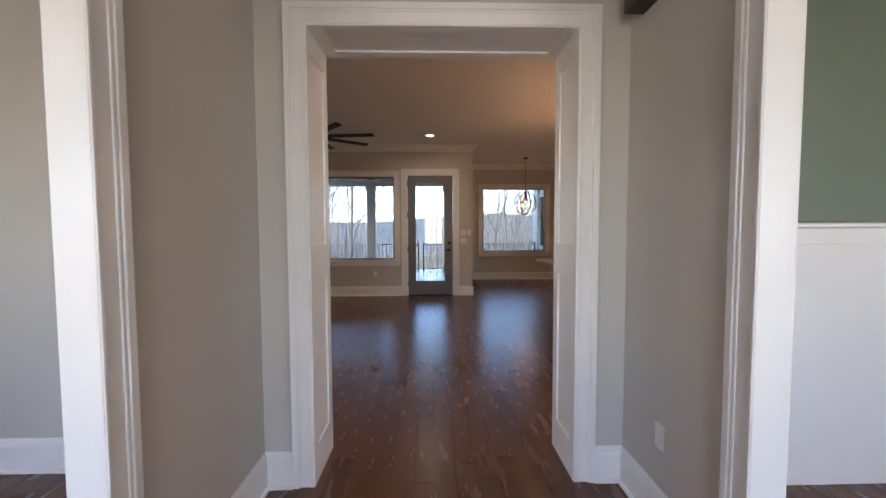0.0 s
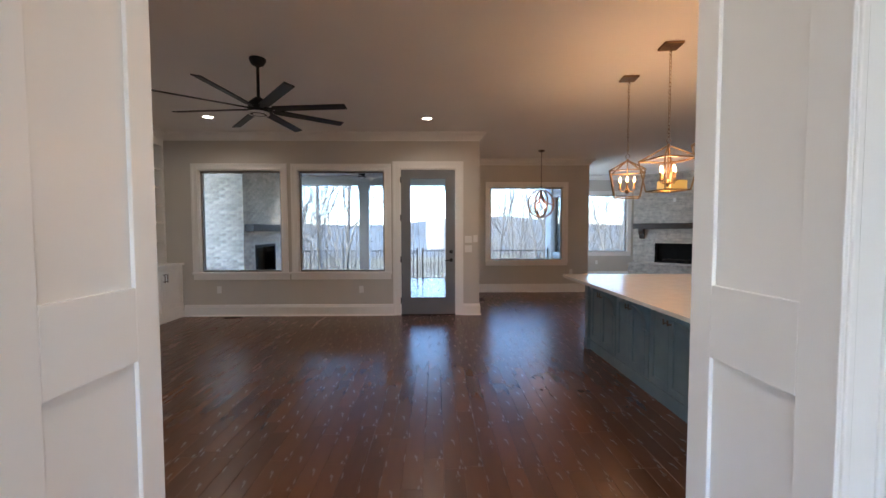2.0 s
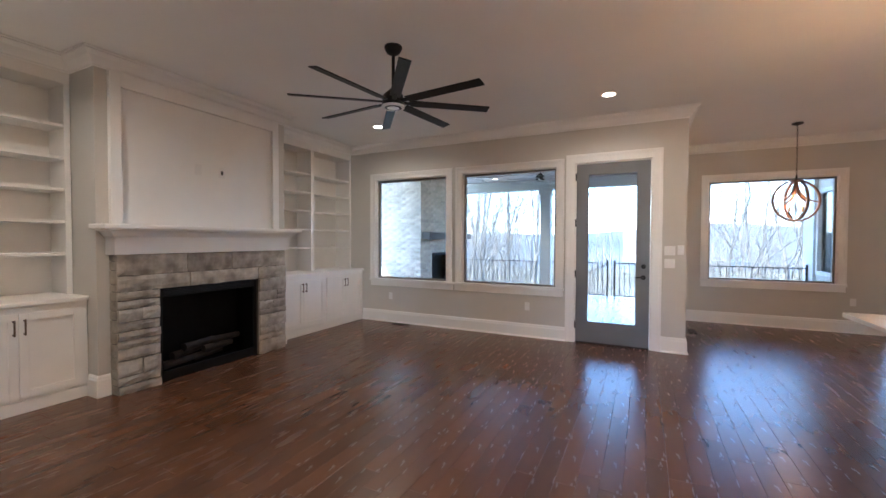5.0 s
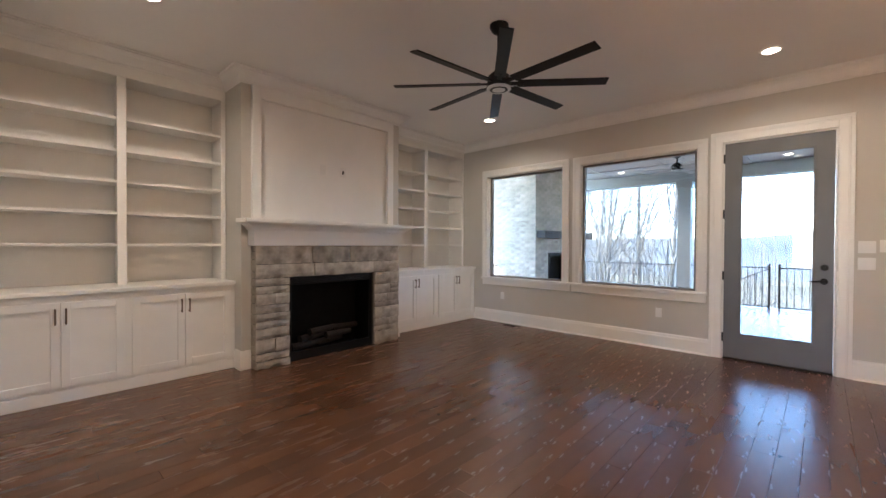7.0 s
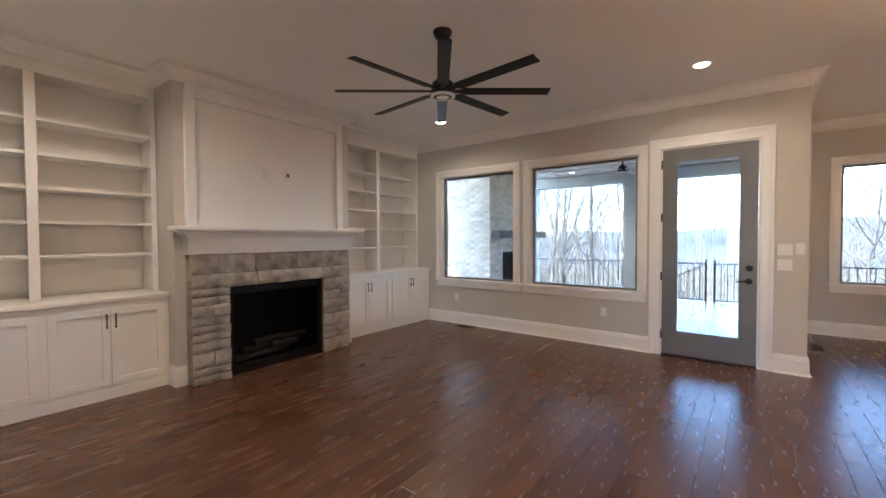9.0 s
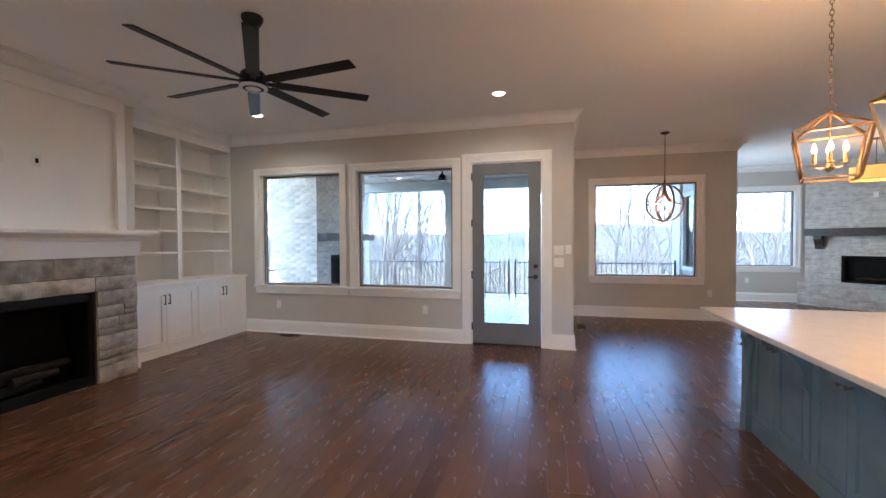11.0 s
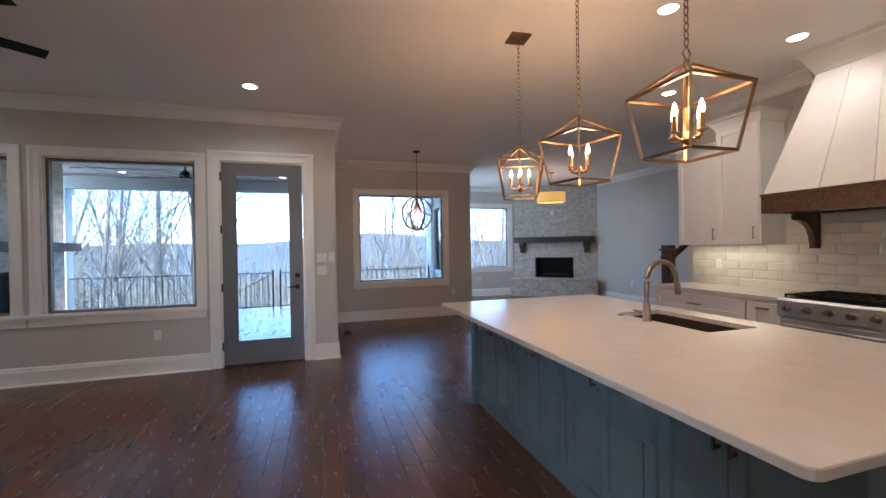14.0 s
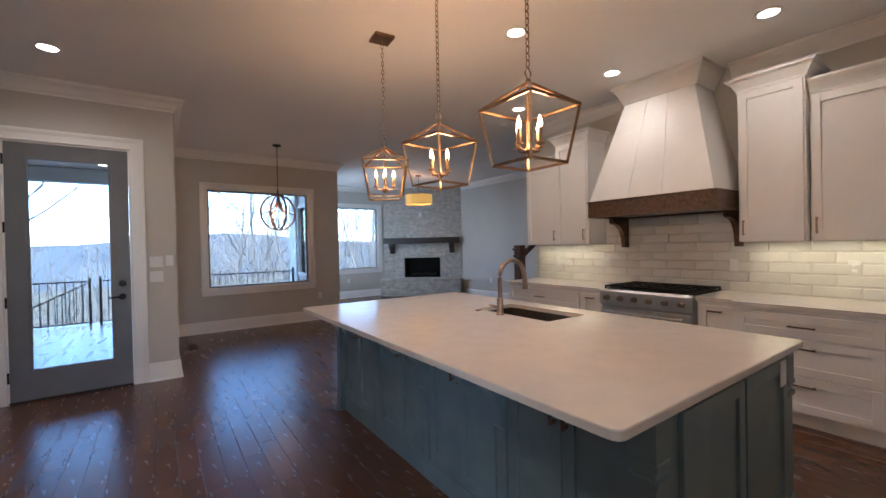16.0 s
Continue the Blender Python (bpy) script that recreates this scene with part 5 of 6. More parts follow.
for k in range(5):
    bm = bmesh.new()
    rod(bm, (0.80 + 0.13 * k, 0.07, 0.56 + 0.03 * (k % 2)), (0.98 + 0.13 * k, 0.09, 0.60 - 0.02 * (k % 2)), 0.035, 0.025, 8)
    part("gas_log", bm, LOG, cf, "charred ceramic log")
bm = bmesh.new()
box(bm, 0.06, CL - 0.05, -0.24, -0.028, 1.47, 1.625, 0.006)
part("mantel_beam", bm, DARKWOOD, cf, "dark stained mantel beam")
for x in (0.20, CL - 0.33):
    bm = bmesh.new()
    pts = [(-0.028, 1.4695), (-0.20, 1.4695), (-0.20, 1.40), (-0.17, 1.34), (-0.12, 1.29), (-0.10, 1.20), (-0.028, 1.18)]
    A = [bm.verts.new((x, y, z)) for y, z in pts]
    B = [bm.verts.new((x + 0.13, y, z)) for y, z in pts]
    bm.faces.new(A)
    bm.faces.new(B[::-1])
    for i in range(len(pts)):
        j = (i + 1) % len(pts)
        bm.faces.new((A[i], B[i], B[j], A[j]))
    part("corbel", bm, DARKWOOD, cf, "dark stained corbel")
bmx = bmesh.new()
box(bmx, 1.06, 1.13, -0.034, -0.028, 2.22, 2.33, 0.002)
part("outlet_plate", bmx, PLATE, cf, "white outlet plate")

# ---- covered porch ----
bm = bmesh.new()
box(bm, -6.2, 0.654, 8.361, 13.55, -0.30, -0.072)
box(bm, 0.654, 3.459, 10.861, 13.55, -0.30, -0.072)
deck = structure("porch_floor", bm, CONCRETE, "stamped concrete porch floor coloured blue for the sky's reflection", "porch floor")
rs = random.Random(8)
y, row = 8.363, 0
while y < 13.5:
    dy = rs.choice((0.30, 0.45, 0.6))
    dy = min(dy, 13.55 - y)
    x = -6.19 + rs.uniform(0, 0.4)
    while x < 3.44:
        dx = rs.choice((0.45, 0.6, 0.9))
        x1 = min(x + dx, 3.455)
        if y < 10.87:
            x1 = min(x1, 0.65)
        if x1 - x > 0.08:
            bm = bmesh.new()
            box(bm, x + 0.006, x1 - 0.006, y + 0.006, y + dy - 0.006, -0.0715, -0.06 - 0.002 * rs.random(), 0.003)
            part("slab", bm, CONCRETE, deck)
        if x1 - x < dx - 0.001:
            break
        x = x1
    y += dy
bm = bmesh.new()
box(bm, -3.87, 0.654, 8.365, 13.6, 3.02, 3.12)
for x in (-3.6, -2.2, -0.8, 0.5):
    box(bm, x - 0.04, x + 0.04, 8.37, 13.15, 3.0, 3.0195)
for y in (9.6, 10.9, 12.2):
    box(bm, -3.85, 0.65, y - 0.04, y + 0.04, 2.998, 3.0175)
structure("porch_ceiling", bm, EXTWHITE, "white panelled porch ceiling", "ceiling")
bm = bmesh.new()
box(bm, -4.75, 0.65, 13.12, 13.40, 2.745, 2.999, 0.004)
structure("porch_beam", bm, EXTBEAM, "grey painted porch beam on columns", "beam")
bm = bmesh.new()
box(bm, -3.95, 0.75, 13.0, 13.75, 3.12, 3.2)
structure("porch_eave", bm, EXTWHITE, "white porch eave", "eave")


def column(x, y):
    c = thing("porch_column", pose(x, y, -0.06), "white painted square porch column", "column", "porch columns")
    bm = bmesh.new()
    box(bm, -0.135, 0.135, -0.135, 0.135, 0.0, 2.804, 0.004)
    part("shaft", bm, EXTBEAM, c)
    bm = bmesh.new()
    box(bm, -0.165, 0.165, -0.165, 0.165, 0.0005, 0.22, 0.006)
    part("base", bm, EXTBEAM, c)
    bm = bmesh.new()
    box(bm, -0.165, 0.165, -0.16, 0.16, 2.67, 2.8035, 0.006)
    part("capital", bm, EXTBEAM, c)


for x in (-1.99, -4.55, 0.5):
    column(x, 13.26)
for dx, dy in PORCH_LIGHTS:
    t = thing("recessed_light", pose(dx, dy, 3.02), "round recessed porch ceiling light, switched on", "ceiling light", "porch ceiling lights")
    bm = bmesh.new()
    lathe(bm, [(0.088, -0.0005), (0.088, -0.006), (0.066, -0.008), (0.064, -0.0005)])
    part("trim_ring", bm, WHITE, t, "", True)
    bm = bmesh.new()
    lathe(bm, [(0.063, -0.0005), (0.063, -0.005)])
    part("lens", bm, LENS, t, "glowing frosted lens")
ceiling_fan(pose(-1.68, 11.155, 2.998), 6, 0.72, 0.30, 20, "black porch ceiling fan with pale blades", 0.11, PALEBLADE)


def railing(a, b, label, posts=True, z0=-0.06, z1=None):
    a, b = Vector((*a, z0)), Vector((*b, z0 if z1 is None else z1))
    r = thing("porch_railing", pose(0, 0, 0), label, "railing", "porch railings")
    up = Vector((0, 0, 1))
    for h in (0.10, 0.90):
        bm = bmesh.new()
        tube(bm, [a + up * h, b + up * h], 0.016, flat=(0.016, 0.012))
        part("rail", bm, IRON, r)
    n = int((b - a).length / 0.115)
    me = None
    for k in range(1, n):
        p = a.lerp(b, k / n)
        if me is None:
            bm = bmesh.new()
            rod(bm, (0, 0, 0.10), (0, 0, 0.90), 0.0075, seg=6)
            lathe(bm, [(0.008, 0.46), (0.016, 0.48), (0.008, 0.50)], seg=6)
            me = mesh_of("baluster", bm, IRON)
        o = new("baluster", me)
        o.parent, o.location = r, p
    if posts:
        for p in (a, b):
            bm = bmesh.new()
            box(bm, p.x - 0.02, p.x + 0.02, p.y - 0.02, p.y + 0.02, p.z, p.z + 0.93, 0.003)
            lathe(bm, [(0.012, p.z + 0.9305), (0.024, p.z + 0.95), (0.024, p.z + 0.965), (0.006, p.z + 0.99)], (p.x, p.y), 12)
            part("post", bm, IRON, r)
    return r


railing((-0.46, 13.25), (-1.88, 13.25), "black iron porch railing with a finial post")
railing((-2.16, 13.25), (-4.40, 13.25), "black iron porch railing between columns", False)
railing((-0.30, 13.25), (3.38, 13.25), "black iron porch railing with a finial post")
railing((-0.50, 13.62), (-2.9, 13.62), "black iron stair railing going down", False, -0.10, -1.35)
railing((-4.80, 8.40), (-4.80, 9.80), "black iron side railing beside the brick chimney", False)

# outdoor brick chimney
CX0, CX1, CY0, CY1 = -4.97, -3.90, 9.86, 12.05
ch = thing("outdoor_fireplace", pose(0, 0, 0), "whitewashed brick porch fireplace with a grey beam mantel", "fireplace")
bm = bmesh.new()
box(bm, CX0 + 0.012, CX1 - 0.3, CY0 + 0.012, CY1 - 0.012, -0.06, 4.6)
cells(bm, CY0 + 0.012, CY1 - 0.012, -0.06, 4.6, [(10.40, 11.50, 0.30, 1.12)], lambda b, a, c, za, zb: box(b, CX1 - 0.3, CX1 - 0.012, a, c, za, zb))
part("mortar_core", bm, LIME, ch)
bm = bmesh.new()
box(bm, CX1 - 0.2985, CX1 - 0.29, 10.41, 11.49, 0.31, 1.11)
for ya, yb, za, zb in ((10.402, 10.44, 0.302, 1.118), (11.46, 11.498, 0.302, 1.118), (10.44, 11.46, 1.06, 1.118), (10.44, 11.46, 0.302, 0.34)):
    box(bm, CX1 - 0.289, CX1 + 0.006, ya, yb, za, zb)
part("firebox_insert", bm, FIREBOX, ch, "black outdoor firebox")
bm = bmesh.new()
for k in range(8):
    box(bm, CX1 - 0.06, CX1 - 0.045, 10.5 + 0.12 * k, 10.52 + 0.12 * k, 0.34, 0.52)
box(bm, CX1 - 0.06, CX1 - 0.045, 10.46, 11.44, 0.40, 0.415)
part("grate", bm, IRON, ch, "iron fire grate")
bm = bmesh.new()
box(bm, CX1 + 0.001, CX1 + 0.20, CY0 + 0.03, 12.17, 1.42, 1.575, 0.008)
part("mantel_beam", bm, GREYWOOD, ch, "weathered grey mantel beam")
bm = bmesh.new()
box(bm, CX1 + 0.001, CX1 + 0.36, CY0 + 0.25, CY1 - 0.2, -0.06, 0.26, 0.01)
part("hearth", bm, LIME, ch, "pale stone hearth")

# house wall seen past the nook window
bm = bmesh.new()
box(bm, 3.40, 3.459, 13.0, 13.56, -0.06, 2.9)
structure("corner_board", bm, EXTWHITE, "white exterior corner board", "trim")


def brick_mesh(w, t, h):
    bm = bmesh.new()
    box(bm, 0, w, -t, 0, 0, h, 0.0)
    bmesh.ops.bevel(bm, geom=[e for e in bm.edges if all(v.co.y < -t / 2 for v in e.verts)], offset=0.003, segments=1, affect="EDGES")
    return mesh_of("brick", bm, BRICK)


BH, BL = 0.068, 0.232
full, half_b = brick_mesh(BL - 0.008, 0.005, BH - 0.008), brick_mesh(BL / 2 - 0.008, 0.005, BH - 0.008)
rest = bmesh.new()
count = 0
rb = random.Random(3)
for face, (u0, u1) in (("s", (CX0, CX1)), ("e", (CY0, CY1))):
    z, row = -0.05, 0
    while z < 4.5:
        u = u0 - (BL / 2 if row % 2 else 0)
        while u < u1 - 0.01:
            a, b = max(u, u0), min(u + BL, u1)
            if b - a > 0.04 and not (face == "e" and b > 10.39 and a < 11.51 and z + BH > 0.29 and z < 1.13):
                near = 0.55 < z < 2.5 and (face == "s" or b < 11.6)
                me = full if b - a > BL - 0.005 else half_b if abs(b - a - BL / 2) < 0.012 else None
                if near and me and count < 300:
                    o = new("brick", me)
                    o.parent = ch
                    out = 0.002 * rb.random()
                    o.matrix_world = pose(a + 0.004, CY0 + 0.0115 - out, z + 0.004) if face == "s" else pose(CX1 - 0.0115 + out, a + 0.004, z + 0.004, 0, 0, 90)
                    count += 1
                elif face == "s":
                    box(rest, a + 0.005, b - 0.005, CY0 + 0.0065, CY0 + 0.0115, z + 0.005, z + BH - 0.005)
                else:
                    box(rest, CX1 - 0.0115, CX1 - 0.0065, a + 0.005, b - 0.005, z + 0.005, z + BH - 0.005)
            u += BL
        z += BH
        row += 1
tagged(part("bricks", rest, BRICKJ, ch, "whitewashed bricks"), kind="stuff")

# ---- ground, hills and woods ----
NX, NY = 60, 80
xs = [-1 + 2 * i / NX for i in range(NX + 1)]
ys = [i / NY for i in range(NY + 1)]


def land(x, y):
    r = max(0.0, y - 13.0)
    drop = -3.2 - 0.22 * min(r, 120) - 0.05 * max(0, min(r, 300) - 120)
    rise = 0.0
    if r > 300:
        k = min(1.0, (r - 300) / 420)
        rise = (52 + 9 * math.sin(x * 0.006 + 1.0) + 5 * math.sin(x * 0.017)) * k * k * (3 - 2 * k)
    if r > 720:
        rise *= max(0.55, 1 - (r - 720) / 3000)
    return drop + rise + 0.25 * math.sin(x * 0.35) * math.cos(y * 0.27) * min(1, r / 10)


verts, faces = [], []
for v in ys:
    y = -40 + 53 * min(1, v * 5) + (3600 * ((v - 0.2) / 0.8) ** 2.6 if v > 0.2 else 0)
    spread = 60 + 1.1 * max(0, y)
    for u in xs:
        verts.append((u * spread, y, land(u * spread, y)))
for j in range(NY):
    for i in range(NX):
        a = j * (NX + 1) + i
        faces.append((a, a + 1, a + NX + 2, a + NX + 1))
me = bpy.data.meshes.new("ground")
me.from_pydata(verts, [], faces)
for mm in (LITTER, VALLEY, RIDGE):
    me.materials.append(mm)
# the farthest faces take the ridge colour with its painted haze
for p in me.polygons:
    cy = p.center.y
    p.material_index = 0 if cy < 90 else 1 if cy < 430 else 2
me.shade_smooth()
tagged(new("ground", me), "sloping wooded ground running down to a valley and a ridge tinted with haze", "ground", kind="structure")
bm = bmesh.new()
box(bm, -6.2, 3.46, 8.4, 13.5, -4.5, -0.301)
structure("porch_base", bm, LIME, "block base under the porch", "foundation")


def tree_meshes(seed, height, lean, levels=5, forks=3):
    rg2 = random.Random(seed)
    tv, tf, bv, bf = [], [], [], []

    def limb(V, F, pts, radii, seg):
        base = len(V)
        for i, p in enumerate(pts):
            t = (pts[min(i + 1, len(pts) - 1)] - pts[max(i - 1, 0)]).normalized()
            s = t.cross(Vector((0.31, 0.95, 0.05))).normalized()
            w = s.cross(t)
            for k in range(seg):
                a = 2 * math.pi * k / seg
                V.append(tuple(p + (s * math.cos(a) + w * math.sin(a)) * radii[i]))
        for i in range(len(pts) - 1):
            for k in range(seg):
                F.append((base + i * seg + k, base + i * seg + (k + 1) % seg, base + (i + 1) * seg + (k + 1) % seg, base + (i + 1) * seg + k))

    def grow(p, d, length, r, level):
        n = 5 if level < 2 else 3 if level < 4 else 2
        pts, radii = [p], [r]
        for i in range(n):
            d = (d + Vector((rg2.uniform(-1, 1), rg2.uniform(-1, 1), rg2.uniform(-0.5, 0.7))) * (0.06 if level == 0 else 0.30)).normalized()
            p = p + d * length / n
            pts.append(p)
            radii.append(r * (1 - 0.55 * (i + 1) / n))
        limb(tv if level == 0 else bv, tf if level == 0 else bf, pts, radii, 7 if level == 0 else 4 if level < 3 else 3)
        if level + 1 < levels:
            m = forks + (7 if level == 0 else 1 if level == 1 else 0)
            for k in range(m):
                f = 0.30 + 0.70 * (k + rg2.random()) / m if level == 0 else 0.25 + 0.75 * (k + rg2.random()) / m
                q = min(int(f * n), n - 1)
                st2 = pts[q].lerp(pts[q + 1], f * n - q)
                a = rg2.uniform(0, 2 * math.pi)
                side = Vector((math.cos(a), math.sin(a), rg2.uniform(0.1, 0.7)))
                nd = (d * 0.62 + side * rg2.uniform(0.5, 0.95) + Vector((0, 0, 0.06))).normalized()
                grow(st2, nd, length * (rg2.uniform(0.30, 0.55) if level == 0 else rg2.uniform(0.42, 0.62)), max(radii[q] * (0.42 if level == 0 else 0.55), 0.0045), level + 1)

    grow(Vector((0, 0, 0)), Vector((lean, 0, 1)).normalized(), height * 0.72, height * 0.0072, 0)
    out = []
    for nm, V, F, mt2 in (("trunk", tv, tf, BARK), ("branches", bv, bf, TWIG)):
        me2 = bpy.data.meshes.new(nm)
        me2.from_pydata(V, [], F)
        me2.materials.append(mt2)
        out.append(me2)
    return out


SHAPES = ((1, 16, 0.03), (2, 19, -0.05), (3, 14, 0.06), (4, 20, 0.0), (7, 15, -0.10), (9, 17, 0.16))
fine = [tree_meshes(s, h, l, 6) for s, h, l in SHAPES]
plain = [tree_meshes(s, h, l) for s, h, l in SHAPES]
rt = random.Random(21)
spots = [(-9.2, 19.5, 2, 1.0), (-5.2, 24.5, 1, 1.0), (-7.2, 27.0, 3, 1.1), (-8.2, 23.0, 0, 0.95), (-2.3, 27.0, 2, 0.55), (-3.6, 31.0, 0, 0.5), (-1.0, 33.0, 4, 0.45), (-11.5, 25.0, 4, 1.0), (0.9, 36.0, 0, 0.6), (4.6, 25.0, 2, 1.0), (7.5, 28.0, 4, 1.05), (11.0, 25.5, 1, 0.95), (14.5, 29.0, 5, 1.0), (4.0, 33.0, 5, 0.9), (12.5, 34.0, 3, 1.0), (18.0, 33.0, 0, 1.0), (-9.6, 13.4, 5, 0.9)]
for k in range(110):
    y = 24 + 75 * rt.random() ** 1.3
    x = rt.uniform(-1.0, 1.35) * (y - 4)
    if -0.5 - 0.2 * (y - 2.5) < x < 1.2 + 0.02 * (y - 2.5) and y < 70:
        continue
    spots.append((x, y, rt.randrange(6), rt.uniform(0.7, 1.1)))
for k in range(75):
    y = 22 + 30 * rt.random()
    x = rt.uniform(-0.75, 0.95) * (y - 2)
    if not -0.5 - 0.2 * (y - 2.5) < x < 1.2 + 0.02 * (y - 2.5):
        spots.append((x, y, rt.randrange(6), rt.uniform(0.6, 0.95)))
for x, y, k, s in spots:
    t = thing("bare_tree", Matrix.Translation((x, y, land(x, y) - 0.1)) @ Matrix.Rotation(rt.uniform(0, 6.28), 4, "Z") @ Matrix.Scale(s, 4), "bare grey deciduous tree in early spring", "tree", "woods beyond the porch")
    for me2 in (fine if y < 34 else plain)[k]:
        o = new(me2.name, me2)
        o.parent = t
V, F = [], []
for k in range(3600):
    y = 34 + 300 * rt.random() ** 1.6
    x = rt.uniform(-1.1, 1.4) * y
    z = land(x, y)
    if rt.random() < 0.8:
        h, r, b = rt.uniform(9, 17), rt.uniform(0.03, 0.07), len(V)
        lx = rt.uniform(-0.8, 0.8)
        V += [(x - r, y, z), (x + r, y, z), (x, y + r, z), (x + lx, y, z + h)]
        F += [(b, b + 1, b + 3), (b + 1, b + 2, b + 3), (b + 2, b, b + 3)]
        for q in range(12):
            f = rt.uniform(0.3, 0.95)
            b = len(V)
            cx, cz = x + lx * f, z + h * f
            ex, ey, ez = cx + rt.uniform(-2, 2), y + rt.uniform(-1.5, 1.5), cz + rt.uniform(0.6, 2.4)
            V += [(cx - 0.018, y, cz), (cx + 0.018, y, cz), (cx, y + 0.02, cz + 0.03), (ex, ey, ez)]
            F += [(b, b + 1, b + 3), (b + 1, b + 2, b + 3), (b + 2, b, b + 3)]
me2 = bpy.data.meshes.new("far_woods")
me2.from_pydata(V, [], F)
me2.materials.append(TWIG)
tagged(new("far_woods", me2), "far bare woodland on the hillside", "woods", kind="stuff")
V, F = [], []
for k in range(420):
    y = 26 + 170 * rt.random() ** 1.4
    x = rt.uniform(-1.0, 1.3) * y
    z = land(x, y) + rt.uniform(0.5, 5)
    s = rt.uniform(0.6, 1.6)
    for q in range(70):
        dv = Vector((rt.gauss(0, 1), rt.gauss(0, 1), rt.gauss(0, 0.8))) * s
        a = rt.uniform(0, 6.28)
        e = 0.05 + 0.05 * rt.random()
        b = len(V)
        c = Vector((x, y, z)) + dv
        u = Vector((math.cos(a), math.sin(a), rt.uniform(-0.6, 0.6))) * e
        w = Vector((-math.sin(a), math.cos(a), rt.uniform(-0.9, 0.9))) * e
        V += [tuple(c - u), tuple(c + w), tuple(c + u), tuple(c - w)]
        F.append((b, b + 1, b + 2, b + 3))
me2 = bpy.data.meshes.new("budding_brush")
me2.from_pydata(V, [], F)
me2.materials.append(BUD)
tagged(new("budding_brush", me2), "yellow-green budding brush between the trees", "brush", kind="stuff")

# ---- backsplash tiles ----
bs = thing("backsplash", pose(0, 0, 0), "glazed cream subway tile backsplash in running bond", "backsplash")
bm = bmesh.new()
box(bm, 5.170, 5.1785, 2.44, 6.84, 0.9005, 1.374)
box(bm, 5.1702, 5.1783, 4.24, 5.76, 1.374, 1.815)
part("grout_bed", bm, GROUT, bs)
TH, TL = 0.0945, 0.30
tiles = {}


def tile_mesh(w):
    key = round(w, 3)
    if key not in tiles:
        bm = bmesh.new()
        V0 = [bm.verts.new(p) for p in ((0, 0, 0), (w, 0, 0), (w, 0, TH - 0.003), (0, 0, TH - 0.003))]
        V1 = [bm.verts.new(p) for p in ((0, -0.003, 0), (w, -0.003, 0), (w, -0.003, TH - 0.003), (0, -0.003, TH - 0.003))]
        i = 0.011
        V2 = [bm.verts.new(p) for p in ((i, -0.007, i), (w - i, -0.007, i), (w - i, -0.007, TH - 0.003 - i), (i, -0.007, TH - 0.003 - i))]
        for A, B in ((V0, V1), (V1, V2)):
            for k in range(4):
                bm.faces.new((A[k], A[(k + 1) % 4], B[(k + 1) % 4], B[k]))
        bm.faces.new(V2)
        tiles[key] = mesh_of("tile", bm, TILE)
    return tiles[key]


z, row = 0.902, 0
while z < 1.80:
    ylo, yhi = (2.445, 6.835) if z + TH < 1.38 else (4.245, 5.755)
    u = yhi + (TL / 2 if row % 2 else 0)
    while u > ylo + 0.02:
        a, b = min(u, yhi), max(u - TL, ylo)
        if a - b > 0.03:
            o = new("tile", tile_mesh(a - b - 0.003))
            o.parent = bs
            o.matrix_world = pose(5.1698, a, z, rt.uniform(-2.2, 2.2), 0, -90 + rt.uniform(-1.0, 1.0))
        u -= TL
    z += TH
    row += 1

# ---- plank floor ----
bm = bmesh.new()
box(bm, -4.86, 7.60, -3.0, 13.4, -0.15, -0.016)
fl = structure("floor", bm, SUBFLOOR, "dark hand-scraped hardwood plank floor", "floor")
PW = 0.121


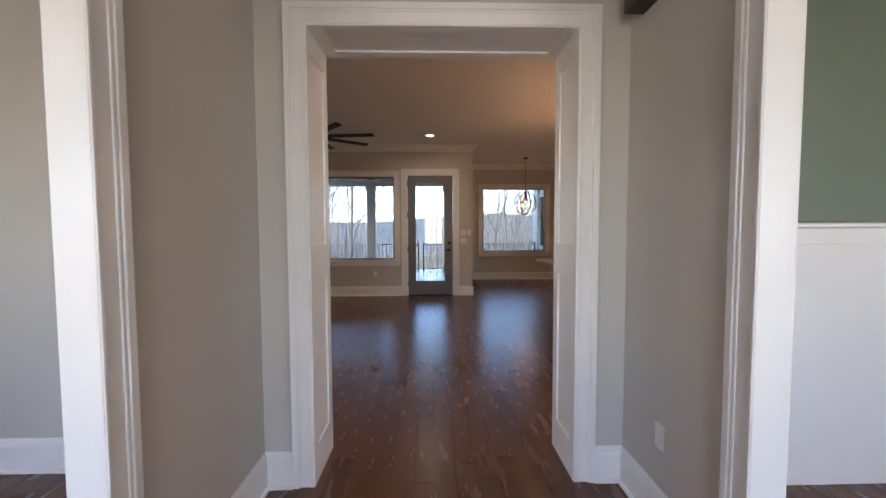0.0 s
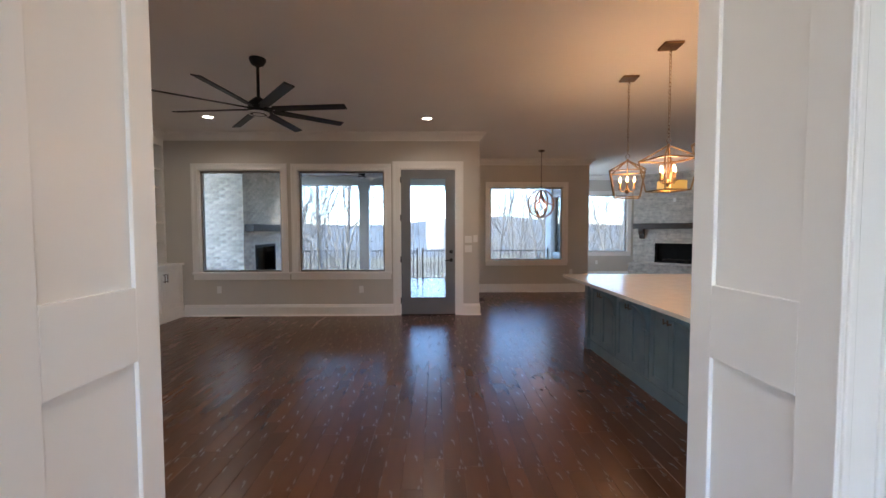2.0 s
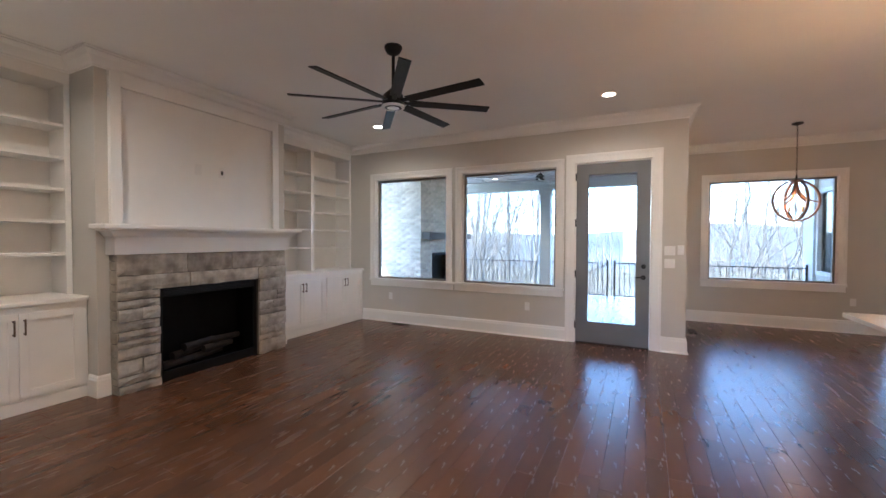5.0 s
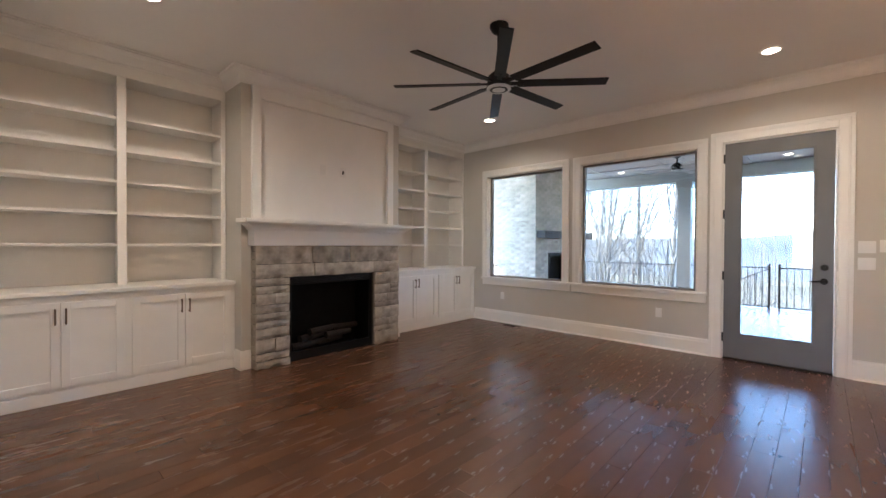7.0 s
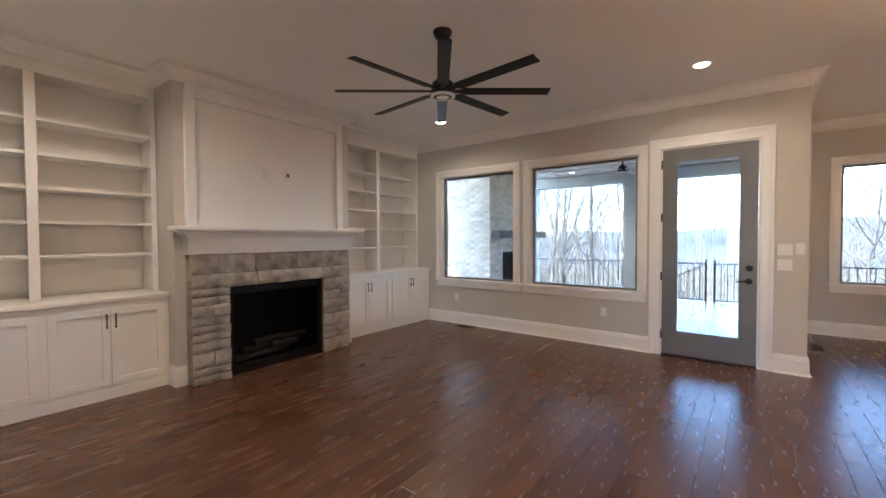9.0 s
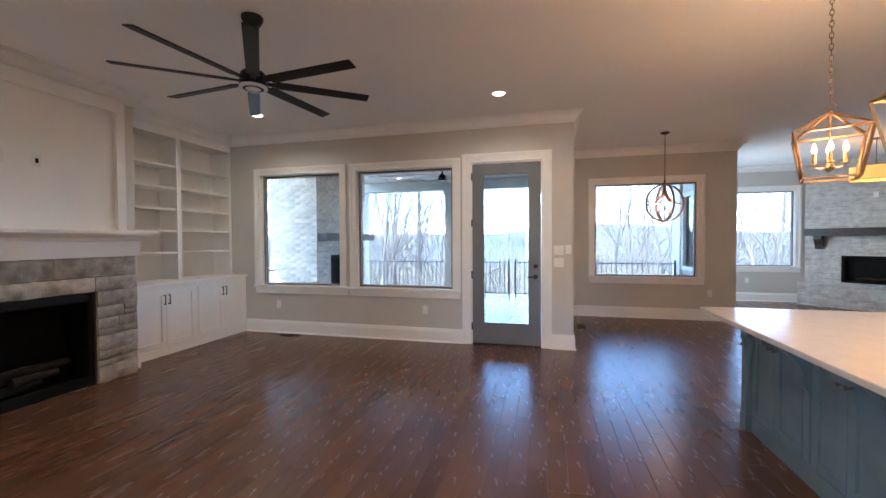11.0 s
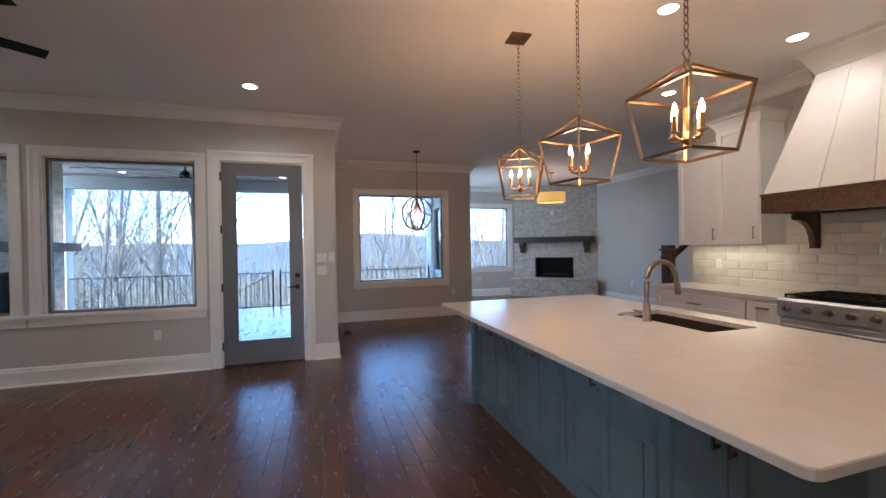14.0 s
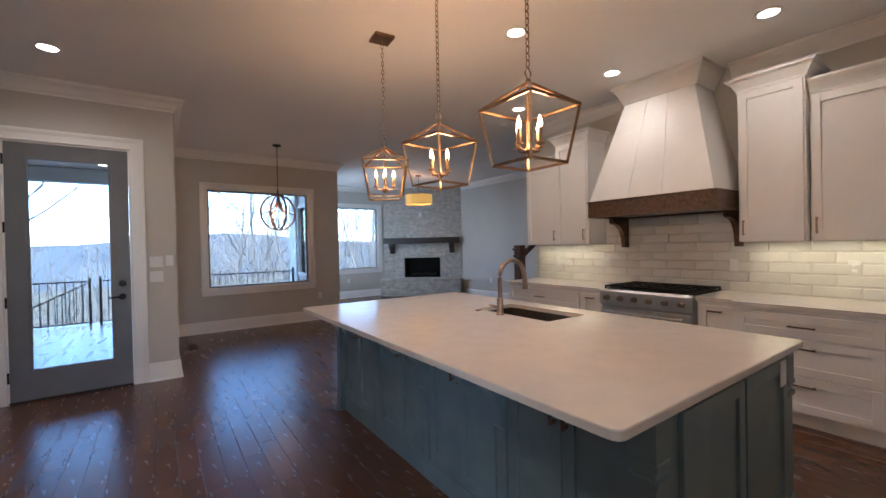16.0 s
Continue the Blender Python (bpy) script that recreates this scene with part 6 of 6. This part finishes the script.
def plank(w, length):
    bm = bmesh.new()
    c, h = 0.0024, 0.0016
    lo = [(0.0001, 0.0001), (w - 0.0001, 0.0001), (w - 0.0001, length - 0.0001), (0.0001, length - 0.0001)]
    hi = [(c, c), (w - c, c), (w - c, length - c), (c, length - c)]
    A = [bm.verts.new((x, y, -0.0155)) for x, y in lo]
    M = [bm.verts.new((x, y, -h)) for x, y in lo]
    B = [bm.verts.new((x, y, 0)) for x, y in hi]
    for P, Q in ((A, M), (M, B)):
        for k in range(4):
            bm.faces.new((P[k], P[(k + 1) % 4], Q[(k + 1) % 4], Q[k]))
    bm.faces.new(B)
    return mesh_of("plank", bm, FLOOR)


rp = random.Random(77)
LENGTHS = [0.45, 0.6, 0.75, 0.9, 1.05, 1.2]
planks = {k: plank(PW, k) for k in LENGTHS}
V, F = [], []
made = 0
i0 = int(-4.86 / PW) - 1
for i in range(i0, int(7.6 / PW) + 1):
    x = i * PW
    if x < -4.86 or x + PW > 7.60:
        x0c, x1c = max(x, -4.86), min(x + PW, 7.60)
        if x1c - x0c < 0.01:
            continue
    else:
        x0c, x1c = x, x + PW
    y = -3.0 - rp.uniform(0, 0.9)
    while y < 13.4:
        ln = rp.choice(LENGTHS)
        a, b = max(y, -3.0), min(y + ln, 13.4)
        if b - a > 0.03:
            if -1.75 < x < 1.85 and 2.2 < a < 8.2 and b == y + ln and made < 300 and x1c - x0c == PW or (x1c - x0c > PW - 1e-4 and -1.75 < x < 1.85 and 2.2 < a < 8.2 and b - a > ln - 1e-4 and made < 300):
                o = new("plank", planks[ln])
                o.parent = fl
                o.matrix_world = pose(x0c, a, 0.0002 * (rp.random() - 0.5), rp.uniform(-0.01, 0.01), rp.uniform(-0.06, 0.06), 0)
                made += 1
            else:
                c, h, n = 0.0024, 0.0016, len(V)
                dz = [rp.uniform(-0.0004, 0.0004) for _ in range(2)]
                for ins2, end, z in ((0.0001, 0.0001, -0.0155), (0.0001, 0.0001, -h), (c, c, 0)):
                    V += [(x0c + ins2, a + end, z + (dz[0] if z == 0 else 0)), (x1c - ins2, a + end, z + (dz[1] if z == 0 else 0)), (x1c - ins2, b - end, z + (dz[1] if z == 0 else 0)), (x0c + ins2, b - end, z + (dz[0] if z == 0 else 0))]
                for q in (0, 4):
                    for k in range(4):
                        F.append((n + q + k, n + q + (k + 1) % 4, n + q + 4 + (k + 1) % 4, n + q + 4 + k))
                F.append((n + 8, n + 9, n + 10, n + 11))
        y += ln
me = bpy.data.meshes.new("planks")
me.from_pydata(V, [], F)
me.materials.append(FLOORJ)
o = new("planks", me)
o.parent = fl
tagged(o, "dark hardwood planks", kind="stuff")
